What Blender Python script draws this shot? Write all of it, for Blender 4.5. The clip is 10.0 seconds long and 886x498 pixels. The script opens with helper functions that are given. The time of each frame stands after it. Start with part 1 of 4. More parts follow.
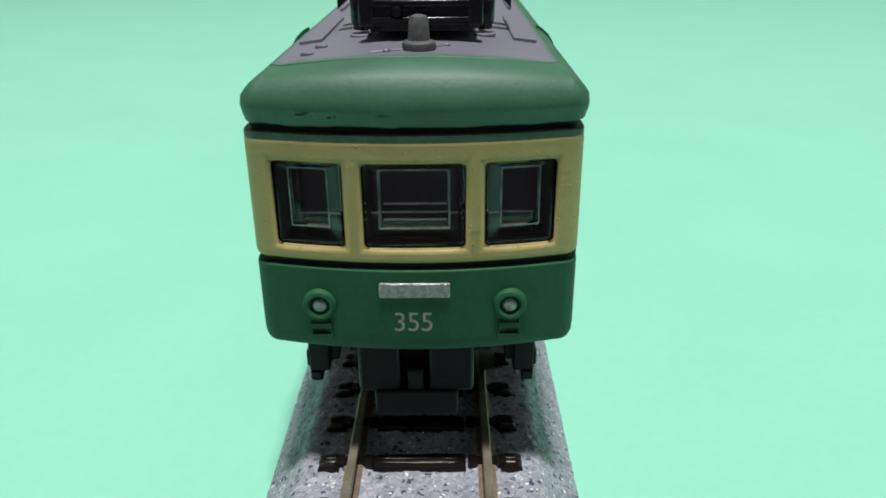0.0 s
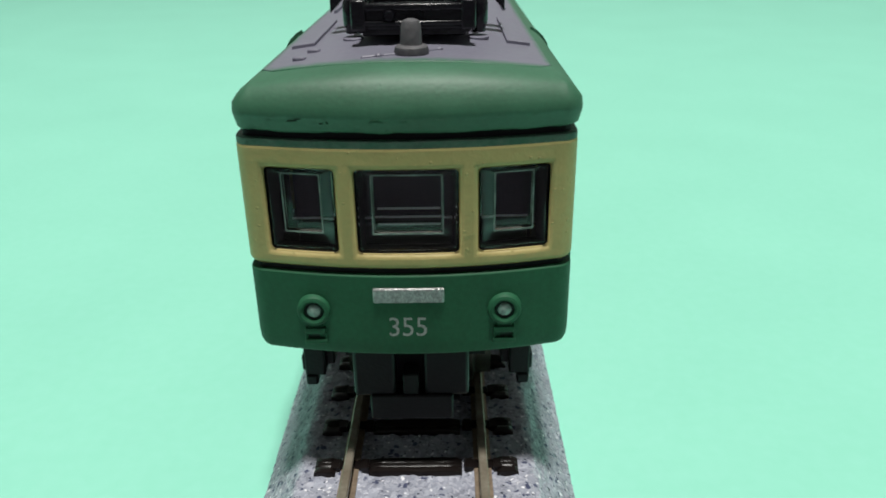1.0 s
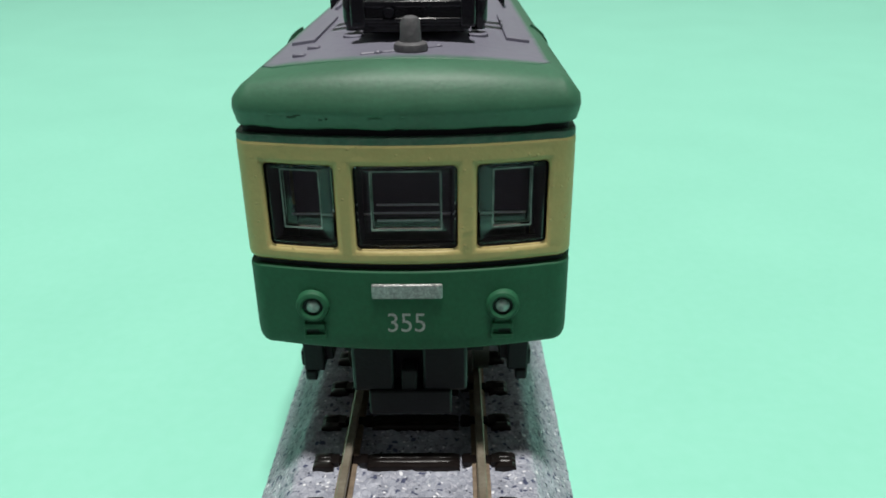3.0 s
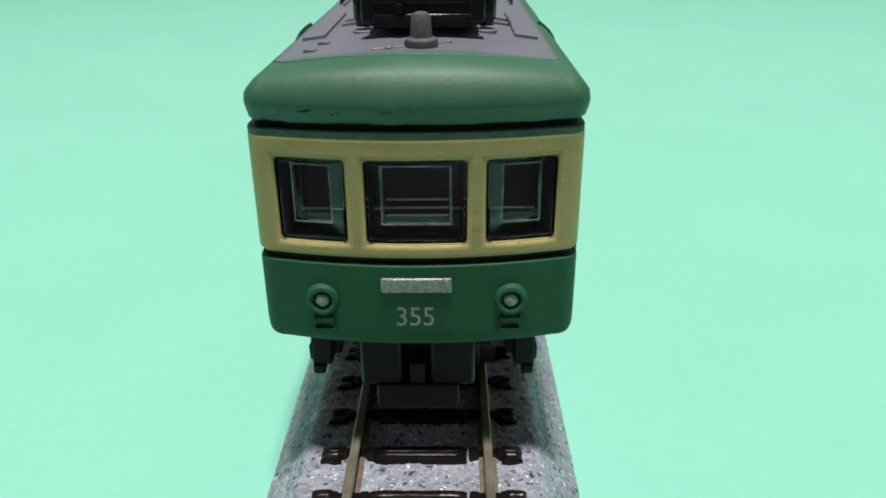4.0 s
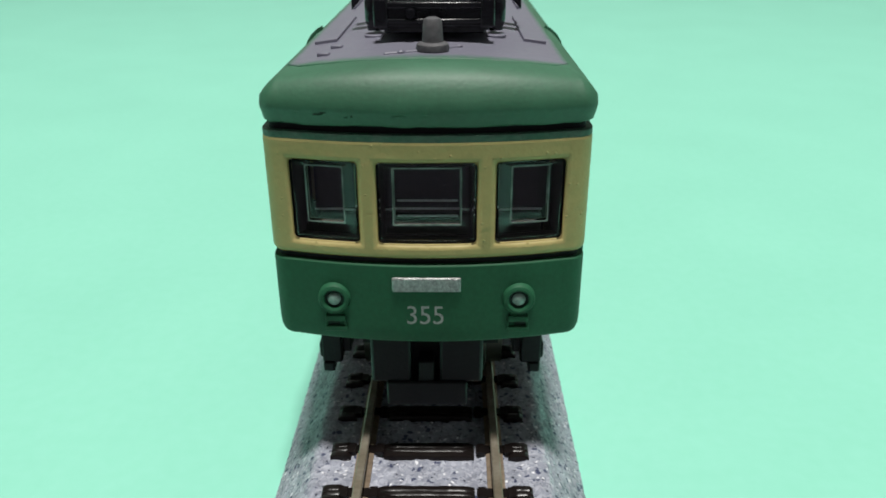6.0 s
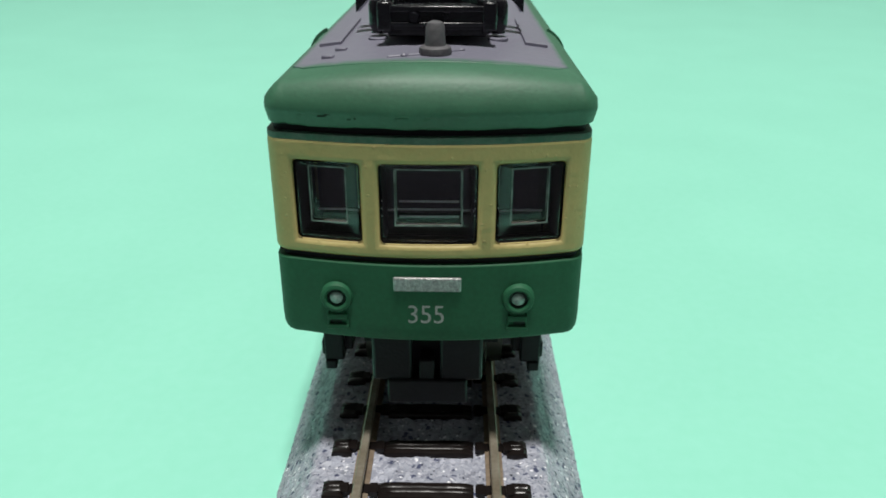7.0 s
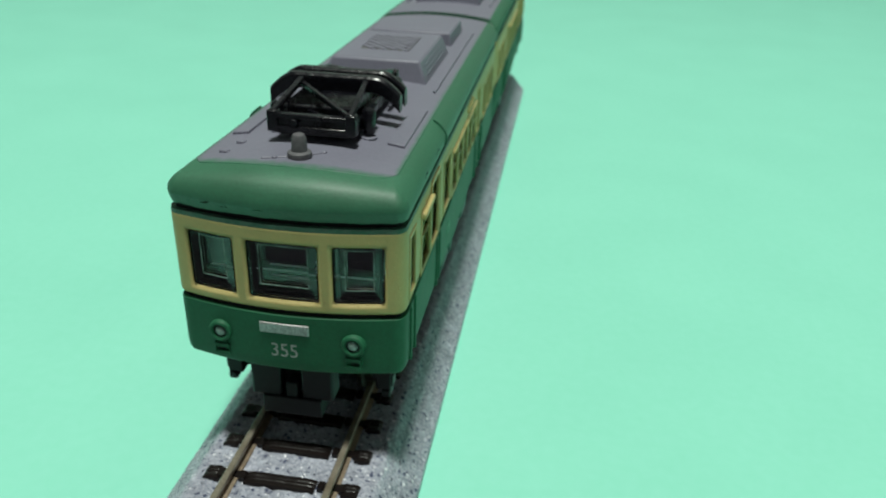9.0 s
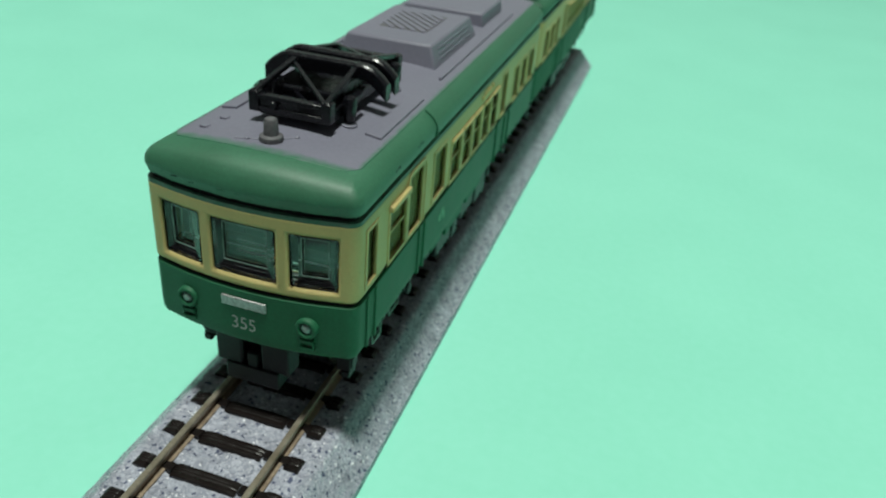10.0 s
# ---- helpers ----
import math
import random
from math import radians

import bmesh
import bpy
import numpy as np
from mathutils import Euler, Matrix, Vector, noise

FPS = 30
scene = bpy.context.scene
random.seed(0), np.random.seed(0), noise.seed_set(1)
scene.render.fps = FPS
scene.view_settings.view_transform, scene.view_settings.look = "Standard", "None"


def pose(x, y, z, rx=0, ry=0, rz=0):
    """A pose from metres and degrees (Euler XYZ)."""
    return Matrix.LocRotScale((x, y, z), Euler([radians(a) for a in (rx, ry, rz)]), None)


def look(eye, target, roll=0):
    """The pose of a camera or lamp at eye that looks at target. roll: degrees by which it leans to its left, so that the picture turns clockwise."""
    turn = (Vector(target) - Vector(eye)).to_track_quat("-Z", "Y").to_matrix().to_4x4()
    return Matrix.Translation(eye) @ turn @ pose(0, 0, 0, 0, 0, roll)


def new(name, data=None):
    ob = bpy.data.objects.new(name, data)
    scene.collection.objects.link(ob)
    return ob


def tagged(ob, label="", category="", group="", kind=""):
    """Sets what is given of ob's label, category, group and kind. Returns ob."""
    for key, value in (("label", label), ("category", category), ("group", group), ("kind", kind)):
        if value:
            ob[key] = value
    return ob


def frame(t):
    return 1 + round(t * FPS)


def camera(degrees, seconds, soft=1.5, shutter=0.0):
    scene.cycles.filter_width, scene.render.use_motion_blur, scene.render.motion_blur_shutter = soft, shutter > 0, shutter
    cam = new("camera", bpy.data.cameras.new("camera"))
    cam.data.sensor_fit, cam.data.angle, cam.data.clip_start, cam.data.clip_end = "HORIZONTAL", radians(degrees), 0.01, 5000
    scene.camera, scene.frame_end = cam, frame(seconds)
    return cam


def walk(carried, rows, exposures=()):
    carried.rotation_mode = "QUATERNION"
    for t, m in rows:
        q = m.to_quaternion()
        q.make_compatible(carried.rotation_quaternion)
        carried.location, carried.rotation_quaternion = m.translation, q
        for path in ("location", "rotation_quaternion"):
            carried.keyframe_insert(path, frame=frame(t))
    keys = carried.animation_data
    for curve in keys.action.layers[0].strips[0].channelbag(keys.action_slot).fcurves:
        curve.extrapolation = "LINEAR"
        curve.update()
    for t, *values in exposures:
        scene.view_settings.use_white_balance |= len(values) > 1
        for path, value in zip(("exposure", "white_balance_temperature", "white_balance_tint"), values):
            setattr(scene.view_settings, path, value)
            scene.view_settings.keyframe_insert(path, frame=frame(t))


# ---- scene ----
# A small model tram on sectional track, lying on a sheet of mint-green paper. Plans are in millimetres.
MM = 0.001
cam = camera(59.98, 10.0, soft=1.7, shutter=0.45)
# seconds, eye, target, roll
ROWS = [
    (0, (2.383, -44.316, 42.349), (1.934, -7.730, 26.185), -0.61),
    (0.5, (2.609, -44.446, 42.103), (2.246, -7.848, 25.966), -0.68),
    (1, (2.759, -43.971, 42.823), (2.321, -7.474, 26.459), -0.98),
    (1.5, (2.744, -43.823, 42.862), (2.184, -7.287, 26.588), -0.99),
    (2, (2.750, -43.631, 42.928), (2.385, -7.180, 26.459), -0.85),
    (2.5, (3.124, -43.853, 42.847), (2.569, -7.387, 26.419), -0.95),
    (4, (2.380, -44.648, 42.792), (1.853, -8.246, 26.219), -0.55),
    (4.5, (2.172, -44.586, 42.614), (1.509, -8.141, 26.140), -0.41),
    (5, (2.181, -43.896, 43.199), (1.388, -7.567, 26.478), -0.53),
    (5.5, (1.738, -44.733, 43.215), (1.248, -8.323, 26.660), -0.44),
    (7, (1.938, -46.285, 43.645), (1.220, -9.905, 27.033), 0.06),
    (7.2, (2.097, -46.305, 44.432), (1.433, -10.016, 27.620), -0.08),
    (7.5, (3.381, -47.806, 45.710), (2.241, -11.378, 29.228), 0.01),
    (7.6, (4.929, -48.682, 47.261), (3.762, -12.450, 30.353), 0.42),
    (7.7, (6.007, -49.680, 48.237), (4.733, -13.372, 31.501), 0.36),
    (7.8, (7.630, -50.668, 48.908), (5.637, -14.344, 32.277), 0.33),
    (7.9, (9.480, -51.802, 50.349), (7.349, -15.407, 33.891), 0.90),
    (8, (11.881, -51.467, 51.764), (9.374, -15.287, 34.891), 0.28),
    (8.1, (13.496, -51.909, 51.906), (10.528, -15.768, 35.024), 0.61),
    (8.2, (14.387, -52.895, 53.073), (11.724, -16.737, 36.177), 1.12),
    (8.3, (16.604, -54.099, 54.303), (13.723, -17.866, 37.604), 1.02),
    (8.4, (18.522, -54.204, 55.033), (15.301, -18.133, 38.047), 0.89),
    (8.5, (18.723, -54.985, 55.902), (15.498, -19.064, 38.601), 0.73),
    (8.7, (20.066, -55.956, 56.911), (16.130, -20.080, 39.665), 1.05),
    (9, (22.058, -55.309, 57.508), (16.906, -19.955, 39.520), 1.93),
    (9.2, (23.885, -54.863, 58.731), (18.540, -19.765, 40.304), 2.77),
    (9.4, (25.866, -54.496, 59.665), (19.706, -19.692, 40.937), 3.48),
    (9.5, (27.166, -53.940, 60.474), (20.456, -19.388, 41.470), 3.78),
    (9.7, (29.317, -52.528, 60.366), (21.693, -18.418, 40.914), 4.61),
    (9.8, (30.115, -51.485, 59.928), (22.273, -17.655, 40.078), 5.14),
    (9.9, (31.535, -50.972, 60.858), (22.916, -17.599, 40.561), 4.96),
    (10, (32.355, -51.175, 61.856), (23.319, -17.944, 41.508), 5.32),
]
walk(cam, [(t, look(Vector(e) * MM, Vector(g) * MM, r)) for t, e, g, r in ROWS],
     [(0, 0.0, 6500, 10), (7.8, 0.0, 6500, 10), (8.3, -0.1, 6420, 1), (8.8, -0.14, 6400, -2), (10, -0.14, 6400, -2)])
cam.data.dof.use_dof, cam.data.dof.focus_distance, cam.data.dof.aperture_fstop = True, 0.054, 78.0

# ---- light ----
world = bpy.data.worlds.new("world")
scene.world = world
world.use_nodes = True
world.node_tree.nodes["Background"].inputs[0].default_value = (0.85, 0.93, 1.0, 1)
world.node_tree.nodes["Background"].inputs[1].default_value = 0.05


def area_lamp(name, place, target, size, deep, power, color):
    data = bpy.data.lights.new(name, "AREA")
    data.shape, data.size, data.size_y, data.energy, data.color = "ELLIPSE", size, deep, power, color
    ob = new(name, data)
    ob.matrix_world = look(place, target)
    return ob


LAMP = (0.033, -0.14, 1.18)
area_lamp("ceiling_lamp_light", LAMP, (0, 0.03, 0), 0.13, 0.16, 15.9, (1.0, 0.98, 0.93))


# ---- materials ----
def material(name, color, rough=0.5, metal=0.0, grain=0.0, grain_scale=3000.0, second=None, blotch=400.0,
             amount=0.5, bump=0.0, bump_scale=4000.0, spec=0.5, lumps=0.0, lump_scale=900.0, nibs=0.0, nib_scale=1500.0):
    """Paint or plastic: two scales of colour variation and fine relief, in object space."""
    m = bpy.data.materials.new(name)
    m.use_nodes = True
    nt = m.node_tree
    b = nt.nodes["Principled BSDF"]
    b.inputs["Roughness"].default_value, b.inputs["Metallic"].default_value = rough, metal
    b.inputs["Specular IOR Level"].default_value = spec
    tc = nt.nodes.new("ShaderNodeTexCoord")
    second = second or tuple(c * 0.82 for c in color)
    big = nt.nodes.new("ShaderNodeTexNoise")
    big.inputs["Scale"].default_value, big.inputs["Detail"].default_value = blotch, 4
    nt.links.new(tc.outputs["Object"], big.inputs["Vector"])
    fine = nt.nodes.new("ShaderNodeTexNoise")
    fine.inputs["Scale"].default_value, fine.inputs["Detail"].default_value = grain_scale, 3
    nt.links.new(tc.outputs["Object"], fine.inputs["Vector"])
    ramp = nt.nodes.new("ShaderNodeValToRGB")
    ramp.color_ramp.elements[0].position, ramp.color_ramp.elements[1].position = 0.5 - amount / 2, 0.5 + amount / 2
    ramp.color_ramp.elements[0].color, ramp.color_ramp.elements[1].color = (*second, 1), (*color, 1)
    nt.links.new(big.outputs["Fac"], ramp.inputs["Fac"])
    mix = nt.nodes.new("ShaderNodeMixRGB")
    mix.blend_type = "OVERLAY"
    mix.inputs["Fac"].default_value = grain
    nt.links.new(ramp.outputs["Color"], mix.inputs["Color1"])
    nt.links.new(fine.outputs["Fac"], mix.inputs["Color2"])
    nt.links.new(mix.outputs["Color"], b.inputs["Base Color"])
    rr = nt.nodes.new("ShaderNodeMapRange")
    rr.inputs["To Min"].default_value, rr.inputs["To Max"].default_value = max(0.02, rough - 0.08), min(1.0, rough + 0.08)
    nt.links.new(big.outputs["Fac"], rr.inputs["Value"])
    nt.links.new(rr.outputs["Result"], b.inputs["Roughness"])
    if bump:
        bn = nt.nodes.new("ShaderNodeTexNoise")
        bn.inputs["Scale"].default_value, bn.inputs["Detail"].default_value = bump_scale, 3
        nt.links.new(tc.outputs["Object"], bn.inputs["Vector"])
        bp = nt.nodes.new("ShaderNodeBump")
        bp.inputs["Strength"].default_value, bp.inputs["Distance"].default_value = bump, 0.00012
        nt.links.new(bn.outputs["Fac"], bp.inputs["Height"])
        nt.links.new(bp.outputs["Normal"], b.inputs["Normal"])
        if nibs:  # scattered specks under the paint
            cell, pick, few, dot, both, nb = (nt.nodes.new(k) for k in ("ShaderNodeTexVoronoi", "ShaderNodeSeparateColor", "ShaderNodeMath",
                                                                      "ShaderNodeMapRange", "ShaderNodeMath", "ShaderNodeBump"))
            cell.inputs["Scale"].default_value = nib_scale
            few.operation, few.inputs[1].default_value, both.operation = "LESS_THAN", 0.4, "MULTIPLY"
            dot.inputs["From Min"].default_value, dot.inputs["From Max"].default_value = 0.22, 0.05
            nb.inputs["Strength"].default_value, nb.inputs["Distance"].default_value = nibs, 0.00012
            nt.links.new(tc.outputs["Object"], cell.inputs["Vector"])
            nt.links.new(cell.outputs["Color"], pick.inputs["Color"])
            nt.links.new(pick.outputs["Red"], few.inputs[0])
            nt.links.new(cell.outputs["Distance"], dot.inputs["Value"])
            nt.links.new(few.outputs[0], both.inputs[0])
            nt.links.new(dot.outputs["Result"], both.inputs[1])
            nt.links.new(both.outputs[0], nb.inputs["Height"])
            nt.links.new(bp.outputs["Normal"], nb.inputs["Normal"])
            nt.links.new(nb.outputs["Normal"], b.inputs["Normal"])
        if lumps:
            ln = nt.nodes.new("ShaderNodeTexNoise")
            ln.inputs["Scale"].default_value, ln.inputs["Detail"].default_value = lump_scale, 2
            nt.links.new(tc.outputs["Object"], ln.inputs["Vector"])
            lb = nt.nodes.new("ShaderNodeBump")
            lb.inputs["Strength"].default_value, lb.inputs["Distance"].default_value = lumps, 0.0006
            nt.links.new(ln.outputs["Fac"], lb.inputs["Height"])
            nt.links.new(lb.outputs["Normal"], bp.inputs["Normal"])
    return m


def glass(name, rough=0.02, tint=(0.93, 0.97, 0.95), gloss=1.0, rise=0.45):
    """A thin clear pane: straight through, with a mirror on its surface."""
    m = bpy.data.materials.new(name)
    m.use_nodes = True
    nt = m.node_tree
    nt.nodes.remove(nt.nodes["Principled BSDF"])
    clear, mirror = nt.nodes.new("ShaderNodeBsdfTransparent"), nt.nodes.new("ShaderNodeBsdfGlossy")
    clear.inputs["Color"].default_value = (*tint, 1)
    mirror.inputs["Color"].default_value = (gloss, gloss, gloss, 1)
    mirror.inputs["Roughness"].default_value = rough
    edge, curve, most, mix = (nt.nodes.new(k) for k in ("ShaderNodeLayerWeight", "ShaderNodeMath", "ShaderNodeMath", "ShaderNodeMixShader"))
    curve.operation, curve.inputs[1].default_value = "POWER", 4.0
    most.operation, most.inputs[1].default_value, most.inputs[2].default_value = "MULTIPLY_ADD", rise, 0.04
    edge.inputs["Blend"].default_value = 0.5
    nt.links.new(edge.outputs["Facing"], curve.inputs[0])
    nt.links.new(curve.outputs[0], most.inputs[0])
    nt.links.new(most.outputs[0], mix.inputs["Fac"])
    nt.links.new(clear.outputs[0], mix.inputs[1])
    nt.links.new(mirror.outputs[0], mix.inputs[2])
    nt.links.new(mix.outputs[0], nt.nodes["Material Output"].inputs["Surface"])
    return m


def clear_plastic(name, tint=(0.94, 0.97, 0.96), rough=0.03):
    """Solid moulded clear plastic that bends light, slightly uneven."""
    m = bpy.data.materials.new(name)
    m.use_nodes = True
    nt = m.node_tree
    b = nt.nodes["Principled BSDF"]
    b.inputs["Base Color"].default_value = (*tint, 1)
    b.inputs["Transmission Weight"].default_value, b.inputs["IOR"].default_value = 1.0, 1.49
    b.inputs["Roughness"].default_value = rough
    tc, waves, bp = (nt.nodes.new(k) for k in ("ShaderNodeTexCoord", "ShaderNodeTexNoise", "ShaderNodeBump"))
    waves.inputs["Scale"].default_value, waves.inputs["Detail"].default_value = 700, 3
    bp.inputs["Strength"].default_value, bp.inputs["Distance"].default_value = 0.03, 0.0001
    nt.links.new(tc.outputs["Object"], waves.inputs["Vector"])
    nt.links.new(waves.outputs["Fac"], bp.inputs["Height"])
    nt.links.new(bp.outputs["Normal"], b.inputs["Normal"])
    return m


def ballast_material():
    """Grey moulded stone with dark and white grains; the white ones also give its glints."""
    m = bpy.data.materials.new("speckled grey ballast")
    m.use_nodes = True
    nt = m.node_tree
    b = nt.nodes["Principled BSDF"]
    b.inputs["Roughness"].default_value = 0.55
    b.inputs["Specular IOR Level"].default_value = 0.2
    tc = nt.nodes.new("ShaderNodeTexCoord")
    warp = nt.nodes.new("ShaderNodeTexNoise")
    warp.inputs["Scale"].default_value = 1800
    nt.links.new(tc.outputs["Object"], warp.inputs["Vector"])
    add = nt.nodes.new("ShaderNodeMixRGB")
    add.blend_type = "ADD"
    add.inputs["Fac"].default_value = 0.0006
    nt.links.new(tc.outputs["Object"], add.inputs["Color1"])
    nt.links.new(warp.outputs["Color"], add.inputs["Color2"])
    cells = nt.nodes.new("ShaderNodeTexVoronoi")
    cells.inputs["Scale"].default_value = 4300
    nt.links.new(add.outputs["Color"], cells.inputs["Vector"])
    sep = nt.nodes.new("ShaderNodeSeparateColor")
    nt.links.new(cells.outputs["Color"], sep.inputs["Color"])
    ramp = nt.nodes.new("ShaderNodeValToRGB")
    stops = [(0.0, (0.24, 0.25, 0.3)), (0.3, (0.31, 0.325, 0.39)), (0.7, (0.37, 0.385, 0.45)), (1.0, (0.47, 0.48, 0.55))]
    for n, (p, c) in enumerate(stops):
        e = ramp.color_ramp.elements[n] if n < 2 else ramp.color_ramp.elements.new(p)
        e.position, e.color = p, (*c, 1)
    nt.links.new(sep.outputs["Red"], ramp.inputs["Fac"])

    def grains(base, scale, share, size, color):
        """Scattered grains of one colour over base: few of the cells, and only their middles."""
        v = nt.nodes.new("ShaderNodeTexVoronoi")
        v.inputs["Scale"].default_value = scale
        nt.links.new(add.outputs["Color"], v.inputs["Vector"])
        parts = nt.nodes.new("ShaderNodeSeparateColor")
        nt.links.new(v.outputs["Color"], parts.inputs["Color"])
        few = nt.nodes.new("ShaderNodeMath")
        few.operation = "LESS_THAN"
        few.inputs[1].default_value = share
        nt.links.new(parts.outputs["Red"], few.inputs[0])
        near = nt.nodes.new("ShaderNodeMapRange")
        near.inputs["From Min"].default_value, near.inputs["From Max"].default_value = size, size * 0.7
        nt.links.new(v.outputs["Distance"], near.inputs["Value"])
        both = nt.nodes.new("ShaderNodeMath")
        both.operation = "MULTIPLY"
        nt.links.new(few.outputs[0], both.inputs[0])
        nt.links.new(near.outputs["Result"], both.inputs[1])
        mixed = nt.nodes.new("ShaderNodeMixRGB")
        nt.links.new(both.outputs[0], mixed.inputs["Fac"])
        nt.links.new(base, mixed.inputs["Color1"])
        mixed.inputs["Color2"].default_value = (*color, 1)
        return mixed.outputs["Color"]

    stone = grains(ramp.outputs["Color"], 2300, 0.13, 0.55, (0.07, 0.08, 0.14))
    stone = grains(stone, 4200, 0.06, 0.45, (0.03, 0.035, 0.06))
    # white grains, with the stone's sparkle coloured in among them
    stone = grains(stone, 2900, 0.11, 0.4, (0.82, 0.82, 0.86))
    soft = nt.nodes.new("ShaderNodeTexNoise")
    soft.inputs["Scale"].default_value, soft.inputs["Detail"].default_value = 500, 4
    nt.links.new(tc.outputs["Object"], soft.inputs["Vector"])
    mix = nt.nodes.new("ShaderNodeMixRGB")
    mix.blend_type = "OVERLAY"
    mix.inputs["Fac"].default_value = 0.45
    nt.links.new(stone, mix.inputs["Color1"])
    nt.links.new(soft.outputs["Fac"], mix.inputs["Color2"])
    nt.links.new(mix.outputs["Color"], b.inputs["Base Color"])
    gloss = nt.nodes.new("ShaderNodeMapRange")
    gloss.inputs["To Min"].default_value, gloss.inputs["To Max"].default_value = 0.2, 0.7
    nt.links.new(sep.outputs["Green"], gloss.inputs["Value"])
    nt.links.new(gloss.outputs["Result"], b.inputs["Roughness"])
    bump = nt.nodes.new("ShaderNodeBump")
    bump.inputs["Strength"].default_value, bump.inputs["Distance"].default_value = 0.8, 0.0002
    nt.links.new(sep.outputs["Blue"], bump.inputs["Height"])
    bump2 = nt.nodes.new("ShaderNodeBump")
    bump2.inputs["Strength"].default_value, bump2.inputs["Distance"].default_value = 0.8, 0.0003
    n2 = nt.nodes.new("ShaderNodeTexNoise")
    n2.inputs["Scale"].default_value, n2.inputs["Detail"].default_value = 1500, 3
    nt.links.new(tc.outputs["Object"], n2.inputs["Vector"])
    nt.links.new(n2.outputs["Fac"], bump2.inputs["Height"])
    nt.links.new(bump.outputs["Normal"], bump2.inputs["Normal"])
    nt.links.new(bump2.outputs["Normal"], b.inputs["Normal"])
    return m


GREEN = material("tram green paint", (0.021, 0.121, 0.058), 0.58, grain=0.2, second=(0.0175, 0.1, 0.047), blotch=350,
                 bump=0.12, bump_scale=4000, lumps=0.04, lump_scale=450, spec=0.35, nibs=0.2, nib_scale=3200)
# The same green, satin and lightened for the sheen that light gives the dome.
LIT_ROOF_GREEN = material("tram green lightened for roof sheen", (0.034, 0.152, 0.08), 0.56, grain=0.2, second=(0.026, 0.12, 0.061), blotch=250,
                      bump=0.12, bump_scale=3500, lumps=0.03, lump_scale=300, spec=0.85, nibs=0.06, nib_scale=2200)
# Greyed by wear, and paled for the light on its top edge.
STRIPE = material("worn green edge paint paled by light", (0.1, 0.165, 0.125), 0.5, grain=0.4, second=(0.04, 0.13, 0.08), blotch=900, bump=0.3)
CREAM = material("tram cream paint", (0.525, 0.432, 0.185), 0.5, grain=0.08, second=(0.485, 0.395, 0.165), blotch=400, spec=0.35,
                 bump=0.3, bump_scale=2600, lumps=0.07, lump_scale=1500, nibs=0.6, nib_scale=2000)
GREY = material("roof grey paint", (0.193, 0.19, 0.245), 0.5, grain=0.12, second=(0.177, 0.175, 0.226), blotch=150, bump=0.12, lumps=0.06)
KNOB = material("lamp grey paint", (0.115, 0.113, 0.122), 0.6, grain=0.3, bump=0.5, bump_scale=2500)
BLACK = material("glossy black plastic", (0.006, 0.006, 0.009), 0.26, bump=0.5, bump_scale=1300, spec=0.5)
LINING = material("dark inner lining", (0.02, 0.02, 0.022), 0.6, bump=0.1, spec=0.2)
CHASSIS = material("dark grey chassis plastic", (0.009, 0.009, 0.011), 0.42, grain=0.2, second=(0.006, 0.006, 0.008), bump=0.3, spec=0.25)
# Grey-green puts the paper's reflection in the panes into the desk.
DESK = material("desk plastic tinted for paper reflection", (0.065, 0.078, 0.074), 0.45, grain=0.3, second=(0.04, 0.05, 0.048), blotch=500, bump=0.4, bump_scale=1200)
# Bluish grey, lifted to give the haze over the front panes.
PARTITION = material("cab plastic lifted for pane haze", (0.045, 0.043, 0.055), 0.45, grain=0.3, bump=0.3, spec=0.4)
# Olive stands for what the side panes reflect; the backing is added.
BACKING = material("olive backing for window reflections", (0.3, 0.29, 0.13), 0.6, grain=0.4, grain_scale=1200, second=(0.2, 0.2, 0.09), blotch=350, amount=0.3, bump=0.5, bump_scale=900)
# Pale green holds the light on the wires' edges.
WIRE = material("green wire paled for lit edges", (0.2, 0.33, 0.26), 0.4, bump=0.1)
SLEEPER = material("dark brown sleeper plastic", (0.011, 0.008, 0.0075), 0.32, grain=0.4, bump=0.5, bump_scale=1100, spec=0.3)
WHEEL = material("brown wheel metal", (0.1, 0.085, 0.075), 0.35, 0.8, bump=0.2)
RAIL = material("nickel silver rail", (0.4, 0.36, 0.29), 0.42, 0.65, grain=0.3, second=(0.28, 0.235, 0.17), blotch=600, bump=0.15)
# a little browner than the rail head
FOOT = material("browner rail foot metal", (0.38, 0.3, 0.22), 0.45, 0.5, grain=0.4, second=(0.24, 0.18, 0.13), blotch=600, bump=0.2)
SILVER = material("silver paint", (0.5, 0.5, 0.5), 0.4, 0.7, grain=0.7, grain_scale=5000, second=(0.3, 0.3, 0.3), blotch=3000,
                  bump=0.9, bump_scale=5000)
LENS = material("headlight lens", (0.32, 0.42, 0.38), 0.3, 0.2, grain=0.8, bump=0.4, bump_scale=4000)
BEZEL = material("dark headlight ring", (0.012, 0.03, 0.022), 0.35, bump=0.3)
# Near white, so that thin bars read as glints.
GLINT = material("bright glint bar", (0.85, 0.85, 0.9), 0.3, 0.3, bump=0.3, bump_scale=1500)
WHITE = material("white lettering", (0.38, 0.4, 0.38), 0.6, grain=0.8, grain_scale=6000)
PALE = material("pale green marking", (0.13, 0.33, 0.2), 0.6)
# Dark green of the paint chips, also painted in as shade in bracket slots.
CHIP_SHADE = material("dark green for chips and slot shade", (0.012, 0.04, 0.025), 0.6)
